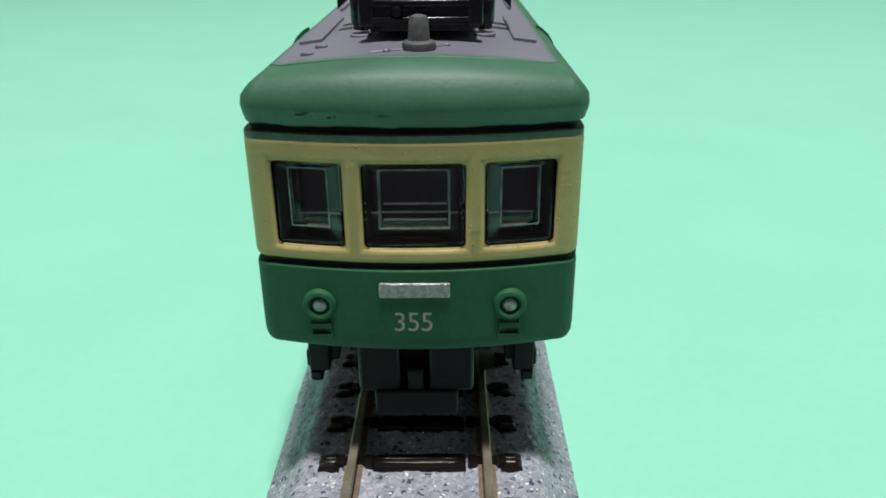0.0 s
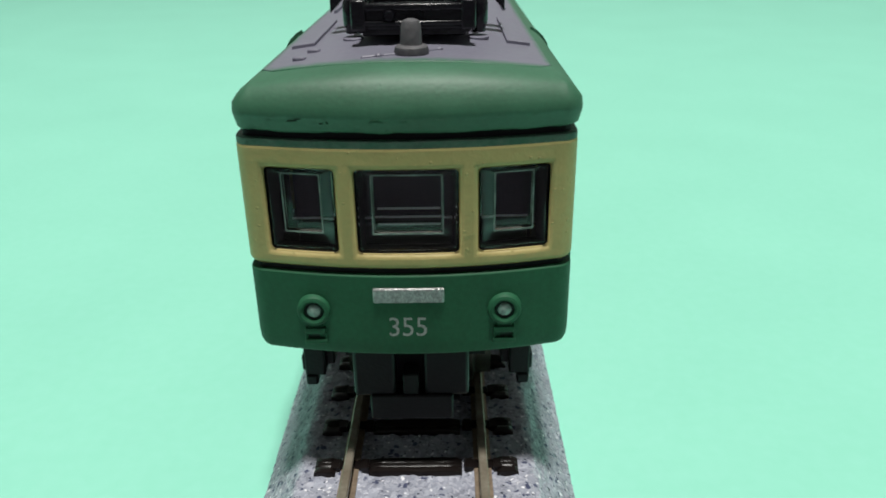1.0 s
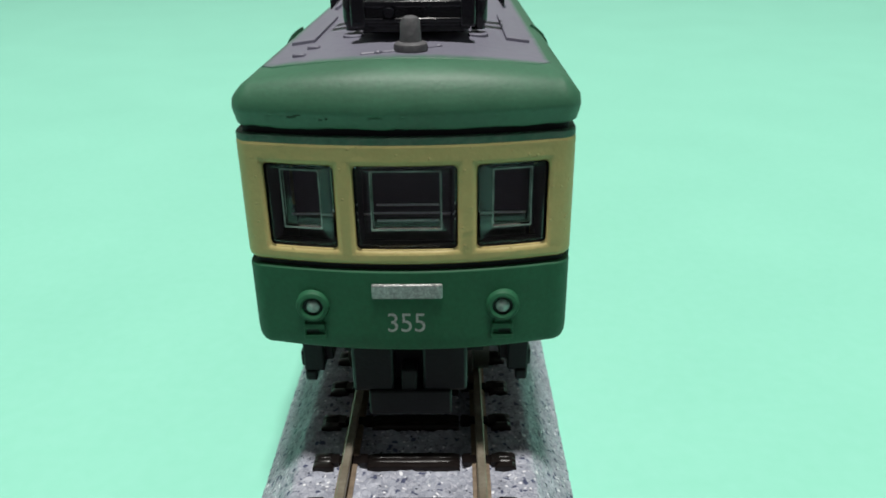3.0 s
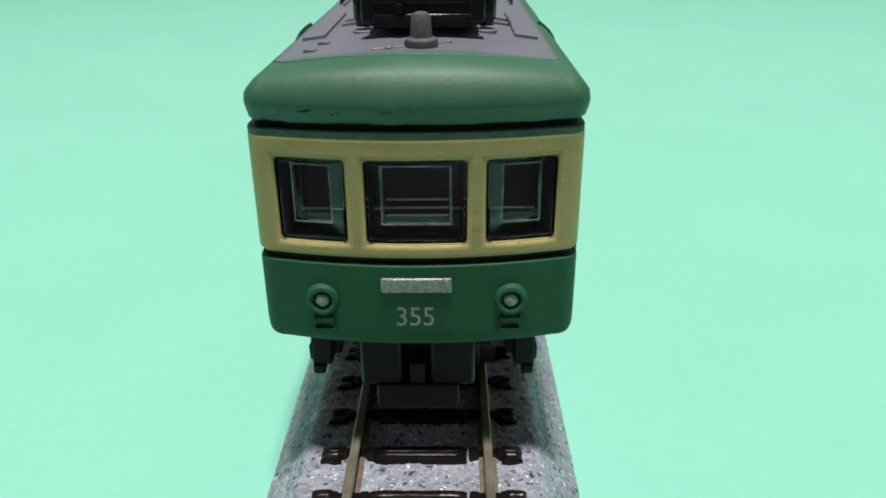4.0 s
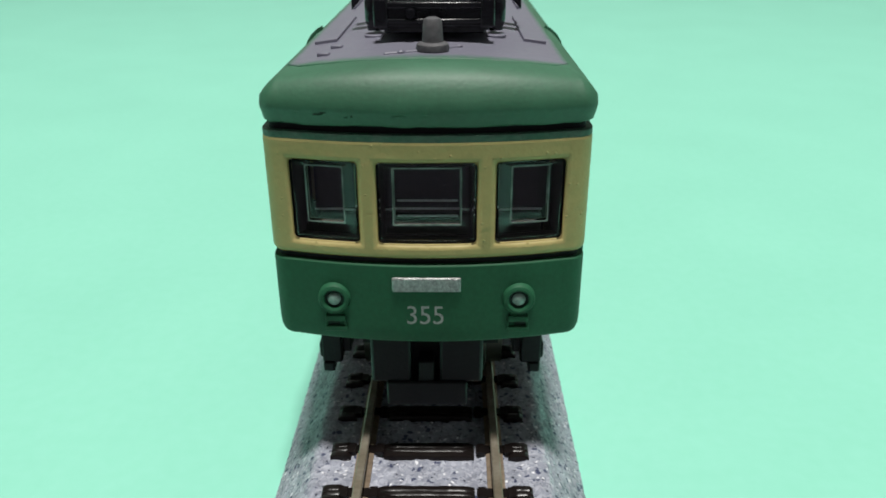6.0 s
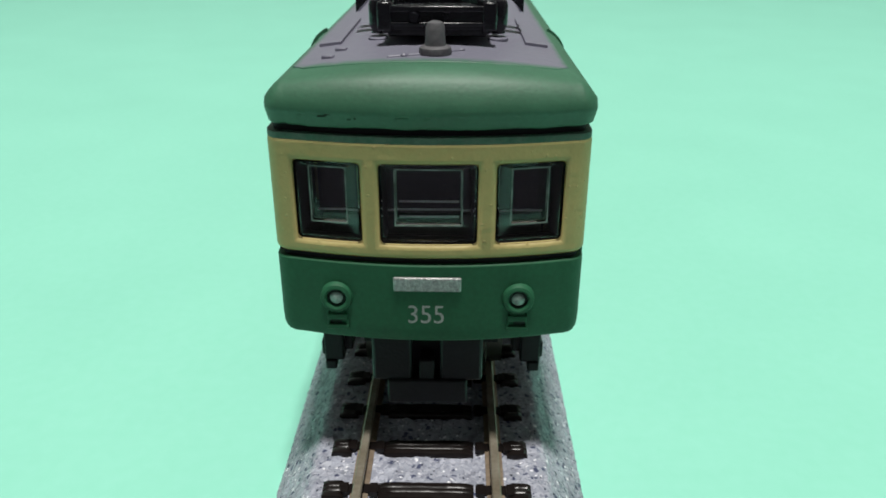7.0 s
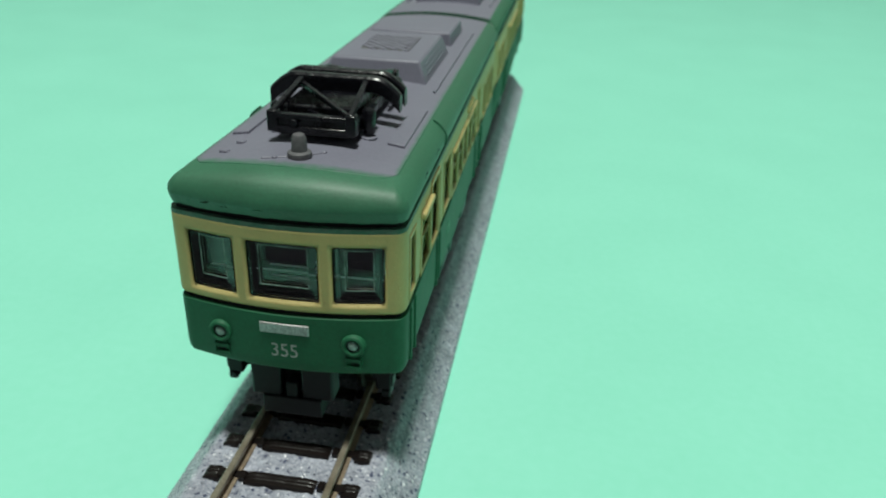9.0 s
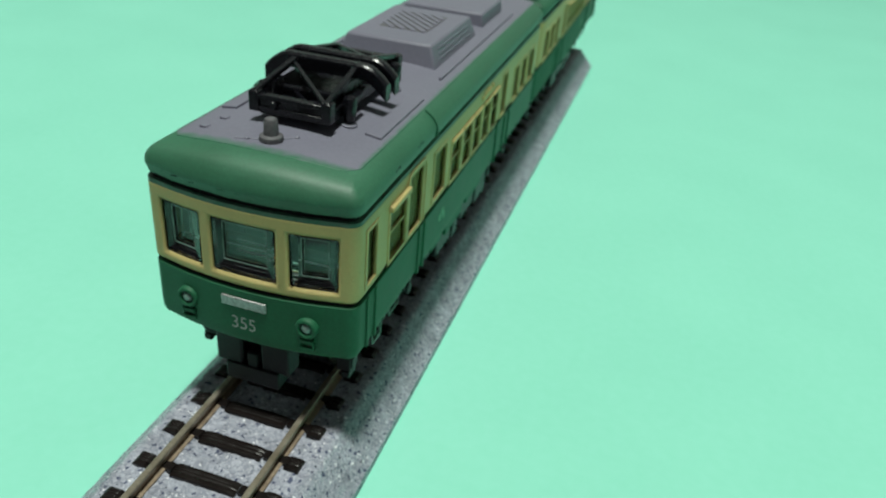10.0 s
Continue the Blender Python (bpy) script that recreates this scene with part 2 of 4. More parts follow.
PAPER = material("mint green paper", (0.317, 0.76, 0.6), 0.75, grain=0.06, grain_scale=700, second=(0.296, 0.727, 0.57), blotch=45,
                 amount=0.5, bump=0.1, bump_scale=900, spec=0.2)
BALLAST = ballast_material()
CLEAR = clear_plastic("clear window plastic")
# Pale and patchy: glints along the panes' edges are put into this colour.
RIM = material("frosted edge paled for glints", (0.34, 0.42, 0.39), 0.2, grain=0.5, grain_scale=2500, second=(0.16, 0.21, 0.19), blotch=900, amount=0.3, bump=0.5, bump_scale=1500)
PANE = glass("clear side window plastic", 0.25, (0.9, 0.9, 0.84), 0.12, 0.1)
WALL = material("grey wall paint", (0.25, 0.26, 0.26), 0.8, blotch=3, bump=0.1, bump_scale=80)
MID_WALL = material("mid grey wall paint", (0.1, 0.1, 0.105), 0.8, blotch=3, bump=0.1, bump_scale=80)
CEILING = material("white wall paint", (0.6, 0.6, 0.59), 0.8, blotch=3, bump=0.1, bump_scale=80)
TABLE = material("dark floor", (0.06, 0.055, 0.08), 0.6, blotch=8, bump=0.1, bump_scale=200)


def feathered(m, other, half, front, bowed, width):
    """Sprayed paint on the roof panel: at its rim the colour fades into the one beneath."""
    nt = m.node_tree
    b = nt.nodes["Principled BSDF"]
    top = b.inputs["Base Color"].links[0].from_socket

    def calc(kind, a, c, clamp=False):
        n = nt.nodes.new("ShaderNodeMath")
        n.operation, n.use_clamp = kind, clamp
        for k, v in enumerate((a, c)):
            if isinstance(v, (int, float)):
                n.inputs[k].default_value = v
            else:
                nt.links.new(v, n.inputs[k])
        return n.outputs[0]
    tc, split, waves = (nt.nodes.new(k) for k in ("ShaderNodeTexCoord", "ShaderNodeSeparateXYZ", "ShaderNodeTexNoise"))
    nt.links.new(tc.outputs["Object"], split.inputs[0])
    nt.links.new(tc.outputs["Object"], waves.inputs["Vector"])
    waves.inputs["Scale"].default_value, waves.inputs["Detail"].default_value = 1200, 3
    x, y = split.outputs[0], split.outputs[1]
    bend = calc("MULTIPLY", calc("MULTIPLY", x, x), bowed / 81.0 * 1000)
    ahead = calc("DIVIDE", calc("SUBTRACT", calc("SUBTRACT", y, front * MM), bend), width * MM)
    aside = calc("DIVIDE", calc("SUBTRACT", half * MM, calc("ABSOLUTE", x, 0.0)), width * 0.35 * MM)
    near = calc("ADD", calc("MINIMUM", ahead, aside), calc("SUBTRACT", waves.outputs["Fac"], 0.5))
    mix = nt.nodes.new("ShaderNodeMixRGB")
    nt.links.new(calc("ADD", near, 0.0, True), mix.inputs["Fac"])
    mix.inputs["Color1"].default_value = (*other, 1)
    nt.links.new(top, mix.inputs["Color2"])
    nt.links.new(mix.outputs["Color"], b.inputs["Base Color"])
    return m


ROOF_GREY = feathered(material("sprayed roof grey", (0.193, 0.19, 0.245), 0.5, grain=0.12, second=(0.177, 0.175, 0.226), blotch=150, bump=0.12, lumps=0.06),
                      (0.05, 0.16, 0.095), 9.15, 2.7, 0.9, 1.3)


# ---- building helpers; plans in mm ----
def box(bm, x0, x1, y0, y1, z0, z1):
    v = [bm.verts.new((x, y, z)) for z in (z0, z1) for y in (y0, y1) for x in (x0, x1)]
    for q in ((0, 2, 3, 1), (4, 5, 7, 6), (0, 1, 5, 4), (2, 6, 7, 3), (0, 4, 6, 2), (1, 3, 7, 5)):
        bm.faces.new([v[i] for i in q])
    return bm


def prism(bm, ring0, ring1):
    """A closed solid between two rings of equal count."""
    a, b = [bm.verts.new(p) for p in ring0], [bm.verts.new(p) for p in ring1]
    n = len(a)
    bm.faces.new(a[::-1]), bm.faces.new(b)
    for i in range(n):
        bm.faces.new((a[i], a[(i + 1) % n], b[(i + 1) % n], b[i]))
    return bm


def bar(bm, p, q, w, h):
    """A rectangular rod from p to q, w wide and h high."""
    p, q = Vector(p), Vector(q)
    d = (q - p).normalized()
    s = d.cross(Vector((0, 0, 1)))
    s = s.normalized() if s.length > 1e-4 else Vector((1, 0, 0))
    u = s.cross(d)
    corners = [s * (w / 2 * a) + u * (h / 2 * b) for a, b in ((-1, -1), (1, -1), (1, 1), (-1, 1))]
    return prism(bm, [p + c for c in corners], [q + c for c in corners])


def lathe(bm, place, axis, profile, seg=20):
    """A solid of revolution: profile of (radius, along) from place along axis."""
    axis, place = Vector(axis).normalized(), Vector(place)
    u = axis.orthogonal().normalized()
    w = axis.cross(u)
    rings = []
    for r, a in profile:
        if r < 1e-6:
            rings.append([bm.verts.new(place + axis * a)])
        else:
            rings.append([bm.verts.new(place + axis * a + (u * math.cos(k) + w * math.sin(k)) * r)
                          for k in (2 * math.pi * i / seg for i in range(seg))])
    for a, b in zip(rings, rings[1:]):
        for i in range(seg):
            j = (i + 1) % seg
            if len(a) == 1 and len(b) > 1:
                bm.faces.new((a[0], b[j], b[i]))
            elif len(b) == 1 and len(a) > 1:
                bm.faces.new((a[i], a[j], b[0]))
            elif len(a) > 1:
                bm.faces.new((a[i], a[j], b[j], b[i]))
    if len(rings[0]) > 1:
        bm.faces.new(rings[0])
    if len(rings[-1]) > 1:
        bm.faces.new(rings[-1])
    return bm


def finish(bm, name, mat, sharp=0.6):
    """The bmesh (mm) as a mesh (m), smooth but for its sharp edges."""
    bmesh.ops.recalc_face_normals(bm, faces=bm.faces)
    bmesh.ops.scale(bm, vec=(MM, MM, MM), verts=bm.verts)
    for f in bm.faces:
        f.smooth = True
    for e in bm.edges:
        e.smooth = not (len(e.link_faces) == 2 and e.calc_face_angle() > sharp)
    me = bpy.data.meshes.new(name)
    bm.to_mesh(me)
    bm.free()
    me.materials.append(mat)
    return me


def bevelled(ob, width, segments=2, angle=35):
    mod = ob.modifiers.new("edges", "BEVEL")
    mod.width, mod.segments, mod.limit_method, mod.angle_limit = width * MM, segments, "ANGLE", radians(angle)
    mod.use_clamp_overlap = True
    return ob


def part(name, bm, mat, parent, label="", round_by=0.0, segments=2, sharp=0.6):
    ob = new(name, finish(bm, name, mat, sharp))
    ob.parent = parent
    if round_by:
        bevelled(ob, round_by, segments)
    if label:
        tagged(ob, label)
    return ob


def thing(name, place, label, category, group="", kind=""):
    """An Empty at a base; its parts are built in its own space."""
    ob = new(name)
    ob.location = Vector(place) * MM
    ob.empty_display_size = 0.005
    return tagged(ob, label, category, group, kind)


def solid(name, bm, mat, label, category, kind="", place=(0, 0, 0)):
    ob = new(name, finish(bm, name, mat))
    ob.location = Vector(place) * MM
    return tagged(ob, label, category, "", kind)


# ---- the room: paper on a dark floor, unseen plain walls round it ----
def wavy_sheet(w, d, n):
    bm = bmesh.new()
    grid = [[bm.verts.new((-w / 2 + w * i / n, -d / 2 + d * j / n, 0)) for i in range(n + 1)] for j in range(n + 1)]
    low = [[bm.verts.new((v.co.x, v.co.y, -0.3)) for v in row] for row in grid]
    for j in range(n):
        for i in range(n):
            bm.faces.new((grid[j][i], grid[j][i + 1], grid[j + 1][i + 1], grid[j + 1][i]))
            bm.faces.new((low[j][i], low[j + 1][i], low[j + 1][i + 1], low[j][i + 1]))
    for i in range(n):
        bm.faces.new((grid[0][i], low[0][i], low[0][i + 1], grid[0][i + 1]))
        bm.faces.new((grid[n][i], grid[n][i + 1], low[n][i + 1], low[n][i]))
        bm.faces.new((grid[i][0], grid[i + 1][0], low[i + 1][0], low[i][0]))
        bm.faces.new((grid[i][n], low[i][n], low[i + 1][n], grid[i + 1][n]))
    return bm


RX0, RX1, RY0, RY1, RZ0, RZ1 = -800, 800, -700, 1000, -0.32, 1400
solid("ground", wavy_sheet(1500, 1024, 12), PAPER, "large sheet of plain mint-green paper lying on a dark floor", "paper sheet", "structure", (0, 468, 0))
# The bare floor is unseen; its tone sets what the front panes reflect.
solid("floor", box(bmesh.new(), RX0, RX1, RY0, RY1, RZ0 - 40, RZ0), TABLE, "plain dark floor under the green paper, toned for the panes' reflections", "floor", "structure")
solid("ceiling", box(bmesh.new(), RX0, RX1, RY0, RY1, RZ1, RZ1 + 50), WALL, "plain light grey ceiling of the room", "ceiling", "structure")
# Unseen walls: white north brightens the dome, greyer south deepens the front shadow.
for name, b, mat, label in (("wall_west", (RX0 - 60, RX0, RY0, RY1), WALL, "plain light grey painted wall of the room"),
                            ("wall_east", (RX1, RX1 + 60, RY0, RY1), WALL, "plain light grey painted wall of the room"),
                            ("wall_south", (RX0 - 60, RX1 + 60, RY0 - 60, RY0), MID_WALL, "unseen plain wall, mid grey to hold back light from the front"),
                            ("wall_north", (RX0 - 60, RX1 + 60, RY1, RY1 + 60), CEILING, "unseen plain wall, white to brighten the roof dome")):
    solid(name, box(bmesh.new(), *b, RZ0 - 40, RZ1 + 50), mat, label, "wall", "structure")

# ---- track ----
TRACK_Y0, TRACK_Y1, RAIL_TOP, SLEEPER_TOP = -25.5, 160, 6.3, 5.25
track = thing("railway_track", (0, 0, 0), "straight model railway track on a speckled grey ballast base", "model track")


def section(bm, profile, y0, y1):
    return prism(bm, [(x, y0, z) for x, z in profile], [(x, y1, z) for x, z in profile])




def roadbed():
    """The ballast base: its section swept along the track, with a rough stony skin."""
    corners = [(-12.05, 0.02), (-12.05, 0.95), (-11.8, 1.25), (-8.75, 4.7), (-8.1, 5.0), (8.1, 5.0), (8.75, 4.7), (11.8, 1.25), (12.05, 0.95), (12.05, 0.02)]
    across = [corners[0]]
    for (xa, za), (xb, zb) in zip(corners, corners[1:]):
        n = max(1, round(math.hypot(xb - xa, zb - za) / 0.42))
        across += [(xa + (xb - xa) * k / n, za + (zb - za) * k / n) for k in range(1, n + 1)]
    ys, y = [TRACK_Y0], TRACK_Y0
    while y < TRACK_Y1:
        y = min(TRACK_Y1, y + (0.42 if y < 25 else 1.2))
        ys.append(y)
    grid = []
    for y in ys:
        row = []
        for x, z in across:
            rough = 0.2 * noise.noise((x * 1.9, y * 1.9, z * 1.9)) + 0.1 * noise.noise((x * 4.1, y * 4.1, z * 4.1 + 9))
            fade = 0 if z < 0.5 else 1 if abs(x) < 8.2 else 0.55
            row.append((x + (0.5 * rough * fade * (1 if x > 0 else -1) if abs(x) > 8.2 else 0), y, z + (rough - 0.06) * fade))
        grid.append(row)
    m = len(across)
    verts = [p for row in grid for p in row]
    faces = [(j * m + k, j * m + k + 1, (j + 1) * m + k + 1, (j + 1) * m + k) for j in range(len(ys) - 1) for k in range(m - 1)]
    faces += [tuple(range(m)), tuple(range((len(ys) - 1) * m, len(ys) * m))[::-1]]
    faces += [(j * m, (j + 1) * m, (j + 2) * m - 1, (j + 1) * m - 1) for j in range(len(ys) - 1)]
    bm = bmesh.new()
    made = [bm.verts.new(p) for p in verts]
    for f in faces:
        bm.faces.new([made[k] for k in f])
    return bm


part("roadbed", roadbed(), BALLAST, track, "speckled grey ballast base with sloping shoulders")
RAIL_HEAD = [(0.12, 5.84), (0.32, 5.94), (0.32, 6.23), (0.24, 6.3), (-0.24, 6.3), (-0.32, 6.23), (-0.32, 5.94), (-0.12, 5.84)]
RAIL_FOOT = [(-0.64, 4.99), (0.64, 4.99), (0.64, 5.12), (0.14, 5.2), (0.12, 5.86), (-0.12, 5.86), (-0.14, 5.2), (-0.64, 5.12)]
for sx in (-4.86, 4.86):
    rail = part("rail", section(bmesh.new(), [(x + sx, z) for x, z in RAIL_HEAD], TRACK_Y0, TRACK_Y1), RAIL, track, "dull nickel-silver rail")
    part("rail_foot", section(bmesh.new(), [(x + sx, z) for x, z in RAIL_FOOT], TRACK_Y0, TRACK_Y1), FOOT, rail, "brown metal rail foot")


def worn_log(bm, x0, x1, half, z0, z1, seed, cells=8, end=0.25):
    """A moulded timber: a rounded top with an uneven grain, worn down at its ends."""
    section_pts = [(-1, 0), (-1, 0.86), (-0.93, 0.97), (-0.72, 1.0), (-0.34, 0.99), (-0.24, 0.905), (-0.12, 0.98), (0.2, 1.0), (0.3, 0.91), (0.42, 0.99), (0.78, 0.98), (0.94, 0.95), (1, 0.85), (1, 0)]
    rings = []
    for i in range(cells + 1):
        u = i / cells
        x = x0 + (x1 - x0) * u
        edge = min(u, 1 - u) * (x1 - x0)
        drop = 1 - 0.22 * max(0.0, 1 - edge / end) ** 2
        ring = []
        for n, (a, b) in enumerate(section_pts):
            lift = 0.035 * noise.noise((x * 0.7 + seed, a * 2.0, seed * 1.7)) + 0.02 * noise.noise((x * 2.3, a * 6.0, seed))
            ring.append(bm.verts.new((x, a * half * (1 + 0.06 * noise.noise((x, seed, a))), z0 + (z1 - z0) * (b + (0.97 - b) * min(1.0, max(0.0, 1 - edge / end)) if b > 0.9 else b) * drop + (lift if 0 < b else 0))))
        rings.append(ring)
    for p, q in zip(rings, rings[1:]):
        for n in range(len(p) - 1):
            bm.faces.new((p[n], p[n + 1], q[n + 1], q[n]))
    bm.faces.new(rings[0]), bm.faces.new(rings[-1][::-1])


def sleeper_mesh(seed):
    bm = bmesh.new()
    worn_log(bm, -3.5, 3.3, 0.8, 4.6, SLEEPER_TOP + 0.1, seed, 14, 0.5)
    for s in (-1, 1):
        worn_log(bm, min(s * 5.9, s * 7.45) - 0.05, max(s * 5.9, s * 7.45) - 0.05, 0.84, 4.6, SLEEPER_TOP + 0.14, seed + 3 + s, 6)
        box(bm, min(s * 3.45, s * 5.9), max(s * 3.45, s * 5.9), -0.25, 0.6, 4.6, SLEEPER_TOP + 0.0)
        for off in (-1.05, 1.05):  # rail clips
            box(bm, s * 4.86 + off - 0.28, s * 4.86 + off + 0.28, -0.5, 0.5, SLEEPER_TOP - 0.2, SLEEPER_TOP + 0.22)
    return finish(bm, "sleeper", SLEEPER)


SLEEPER_MESHES = [sleeper_mesh(seed) for seed in (1.3, 5.1, 8.7)]
for n in range(-19, 34):
    y = 1.03 + 4.72 * n
    if TRACK_Y0 + 1 < y < TRACK_Y1 - 1:
        ob = new("sleeper", SLEEPER_MESHES[n % 3])
        ob.parent, ob.location = track, (random.uniform(-0.05, 0.05) * MM, y * MM, random.uniform(-0.02, 0.02) * MM)

# ---- the tram cars, in the space of a front end at y = 0 that faces -y ----
W, LENGTH = 10.58, 78.0
BOTTOM, BELT, CREAM0, CREAM1, STRIPE1, EAVES = 15.3, 21.36, 21.82, 29.86, 30.16, 30.58


def bow(x):
    return -0.25 + 1.15 * (x / 9.0) ** 2


def outline(inset=0.0, front=None, cuts_x=(), cuts_y=(), rear=None, steps=8):
    """The plan of the body, counter-clockwise from the rear right corner round the front: points of (x, y)."""
    front = inset if front is None else front
    rear = inset if rear is None else rear
    w, full = W - inset, W - 1.3
    xc = full if inset <= 1.1 else max(w - 0.15, 0.0)
    rr = w - xc
    cuts = {x for x in cuts_x if abs(x) < full}
    even = {full * i / steps for i in range(-steps, steps + 1)}
    xs = sorted(cuts | {x for x in even if abs(x) > full - 0.01 or all(abs(x - c) > 0.5 for c in cuts)})
    xs = [x * xc / full for x in xs]
    yf = bow(xc) + front
    left = []
    for i in range(1, 7):  # front left corner, from the side to the front
        a = math.pi + math.pi / 2 * i / 6
        left.append((-xc + rr * math.cos(a), yf + rr + rr * math.sin(a)))
    ys = sorted({y for y in cuts_y} | {yf + rr, LENGTH - rear - 0.8})
    end = max(w - 0.5, w * 0.8)
    pts = [(-end, LENGTH - rear)]
    pts += [(-w, y) for y in reversed(ys)]
    pts += left[:-1]
    pts += [(x, bow(x) + front) for x in xs]
    pts += [(-x, y) for x, y in reversed(left[:-1])]
    pts += [(w, y) for y in ys]
    pts += [(end, LENGTH - rear)]
    return pts


def wall_band(levels, thick, holes=(), rear_open=False):
    """A hollow wall round the body. levels: (z, inset). holes: (side, from, to, z0, z1), side 'f', 'l' or 'r'."""
    cx = {v for h in holes if h[0] == "f" for v in h[1:3]}
    cy = {v for h in holes if h[0] != "f" for v in h[1:3]}
    zs = {z for z, _ in levels} | {v for h in holes for v in h[3:5] if levels[0][0] < v < levels[-1][0]}
    zs = sorted(zs)
    table_z, table_i = [z for z, _ in levels], [i for _, i in levels]
    bm = bmesh.new()
    outer, inner = [], []
    for z in zs:
        i = float(np.interp(z, table_z, table_i))
        outer.append([bm.verts.new((x, y, z)) for x, y in outline(i, None, cx, cy)])
        inner.append([bm.verts.new((x, y, z)) for x, y in outline(i + thick, None, cx, cy)])
    n, rows = len(outer[0]), len(zs) - 1

    def hole(k, j):
        j2 = (j + 1) % n
        a, b = outer[k][j].co, outer[k][j2].co
        mx, my, mz = (a.x + b.x) / 2, (a.y + b.y) / 2, (zs[k] + zs[k + 1]) / 2
        for side, p0, p1, z0, z1 in holes:
            if not z0 < mz < z1:
                continue
            if side == "f" and p0 < mx < p1 and my < 2.6:
                return True
            if side != "f" and p0 < my < p1 and mx * (1 if side == "r" else -1) > W - 3 and abs(b.y - a.y) > 0.01 and my > 2.4:
                return True
        return False

    solid_cell = [[not hole(k, j) for j in range(n)] for k in range(rows)]
    for k in range(rows):
        for j in range(n):
            if not solid_cell[k][j]:
                continue
            j2 = (j + 1) % n
            bm.faces.new((outer[k][j], outer[k][j2], outer[k + 1][j2], outer[k + 1][j]))
            bm.faces.new((inner[k][j], inner[k + 1][j], inner[k + 1][j2], inner[k][j2]))
            if k == 0 or not solid_cell[k - 1][j]:
                bm.faces.new((outer[k][j], inner[k][j], inner[k][j2], outer[k][j2]))
            if k == rows - 1 or not solid_cell[k + 1][j]:
                bm.faces.new((outer[k + 1][j], outer[k + 1][j2], inner[k + 1][j2], inner[k + 1][j]))
            if not solid_cell[k][(j - 1) % n]:
                bm.faces.new((outer[k][j], outer[k + 1][j], inner[k + 1][j], inner[k][j]))
            if not solid_cell[k][j2]:
                bm.faces.new((outer[k][j2], inner[k][j2], inner[k + 1][j2], outer[k + 1][j2]))
    return bm


def crown(x):
    return 34.25 - 0.75 * (x / 9.0) ** 2


def roof_shell():
    """The domed roof: rings drawn in from the eaves to the ridge."""
    levels = [(0.45, 0.45, EAVES, 0.0), (0.22, 0.22, EAVES + 0.03, 0.0), (0.1, 0.1, EAVES + 0.14, 0.0), (0.06, 0.06, 30.92, 0.0), (0.0, -0.02, 31.12, 0.0),
              (-0.04, -0.1, 31.32, 0.0), (-0.05, -0.115, 31.42, 0.0), (-0.06, -0.19, 31.52, 0.0), (-0.07, -0.22, 31.75, 0.05), (-0.02, -0.1, 32.2, 0.12), (0.24, 0.12, 32.55, 0.25), (0.62, 0.45, 32.95, 0.45), (0.98, 0.95, 33.22, 0.58),
              (1.35, 1.7, 33.4, 0.72), (1.75, 2.8, None, 0), (2.4, 4.0, None, 0), (4.5, 5.0, None, 0), (7.0, 6.0, None, 0), (9.4, 7.0, None, 0), (10.4, 7.6, None, 0)]
    bm = bmesh.new()
    rings = []
    for ds, df, z, c in levels:
        w = W - ds
        ring = []
        for x, y in outline(ds, df, (), (), max(0.0, min(ds, 0.5)), 56):
            zz = crown(x) if z is None else z + c * (1 - (x / w) ** 2)
            if z is not None and z < 32:  # the moulding's uneven lower lip
                zz += (0.07 if z < 30.7 else 0.05) * noise.noise((x * 1.3, y * 1.3, z)) + (0.05 * noise.noise((x * 4, y * 4, 7)) if z > 30.8 else 0)
            if z is not None and 30.9 < z < 31.7 and y < 6:  # a rough casting seam along the lip
                y += (0.06 * noise.noise((x * 2.1, z * 6, 3)) + 0.035 * noise.noise((x * 5.5, z * 9, 1))) * float(np.interp(x, (0, 5), (1, 0.4)))
            ring.append(bm.verts.new((x + 0.1, y, zz)))
        rings.append(ring)
    n = len(rings[0])
    for a, b in zip(rings, rings[1:]):
        for j in range(n):
            j2 = (j + 1) % n
            bm.faces.new((a[j], a[j2], b[j2], b[j]))
    bm.faces.new(rings[-1])
    bm.faces.new(rings[0][::-1])
    return bm


def roof_sheet(x0, x1, y0, y1, lift, cut=0.0, thick=0.3, step=0.9, bowed=0.0):
    """A sheet that follows the roof's crown; cut: the chamfer of its front corners."""
    bm = bmesh.new()
    nx = max(2, int((x1 - x0) / step))
    xs = [x0 + (x1 - x0) * i / nx for i in range(nx + 1)]
    top0, low0, top1, low1 = [], [], [], []
    for x in xs:
        edge = min(x - x0, x1 - x)
        yf = y0 + (cut - math.sqrt(max(cut * cut - (cut - edge) ** 2, 0)) if edge < cut else 0)
        yf += bowed * (x / 9.0) ** 2
        z = crown(x) + lift
        top0.append(bm.verts.new((x, yf, z))), top1.append(bm.verts.new((x, y1, z)))
        low0.append(bm.verts.new((x, yf, z - thick))), low1.append(bm.verts.new((x, y1, z - thick)))
    for i in range(nx):
        bm.faces.new((top0[i], top0[i + 1], top1[i + 1], top1[i]))
        bm.faces.new((low0[i], low1[i], low1[i + 1], low0[i + 1]))
        bm.faces.new((top0[i], low0[i], low0[i + 1], top0[i + 1]))
        bm.faces.new((top1[i], top1[i + 1], low1[i + 1], low1[i]))
    for i in (0, nx):
        bm.faces.new((top0[i], top1[i], low1[i], low0[i]))
    return bm


FRONT_WINDOWS = [(-8.85, -4.4), (-3.2, 3.2), (4.4, 8.85)]
FZ0, FZ1 = 22.8, 28.35
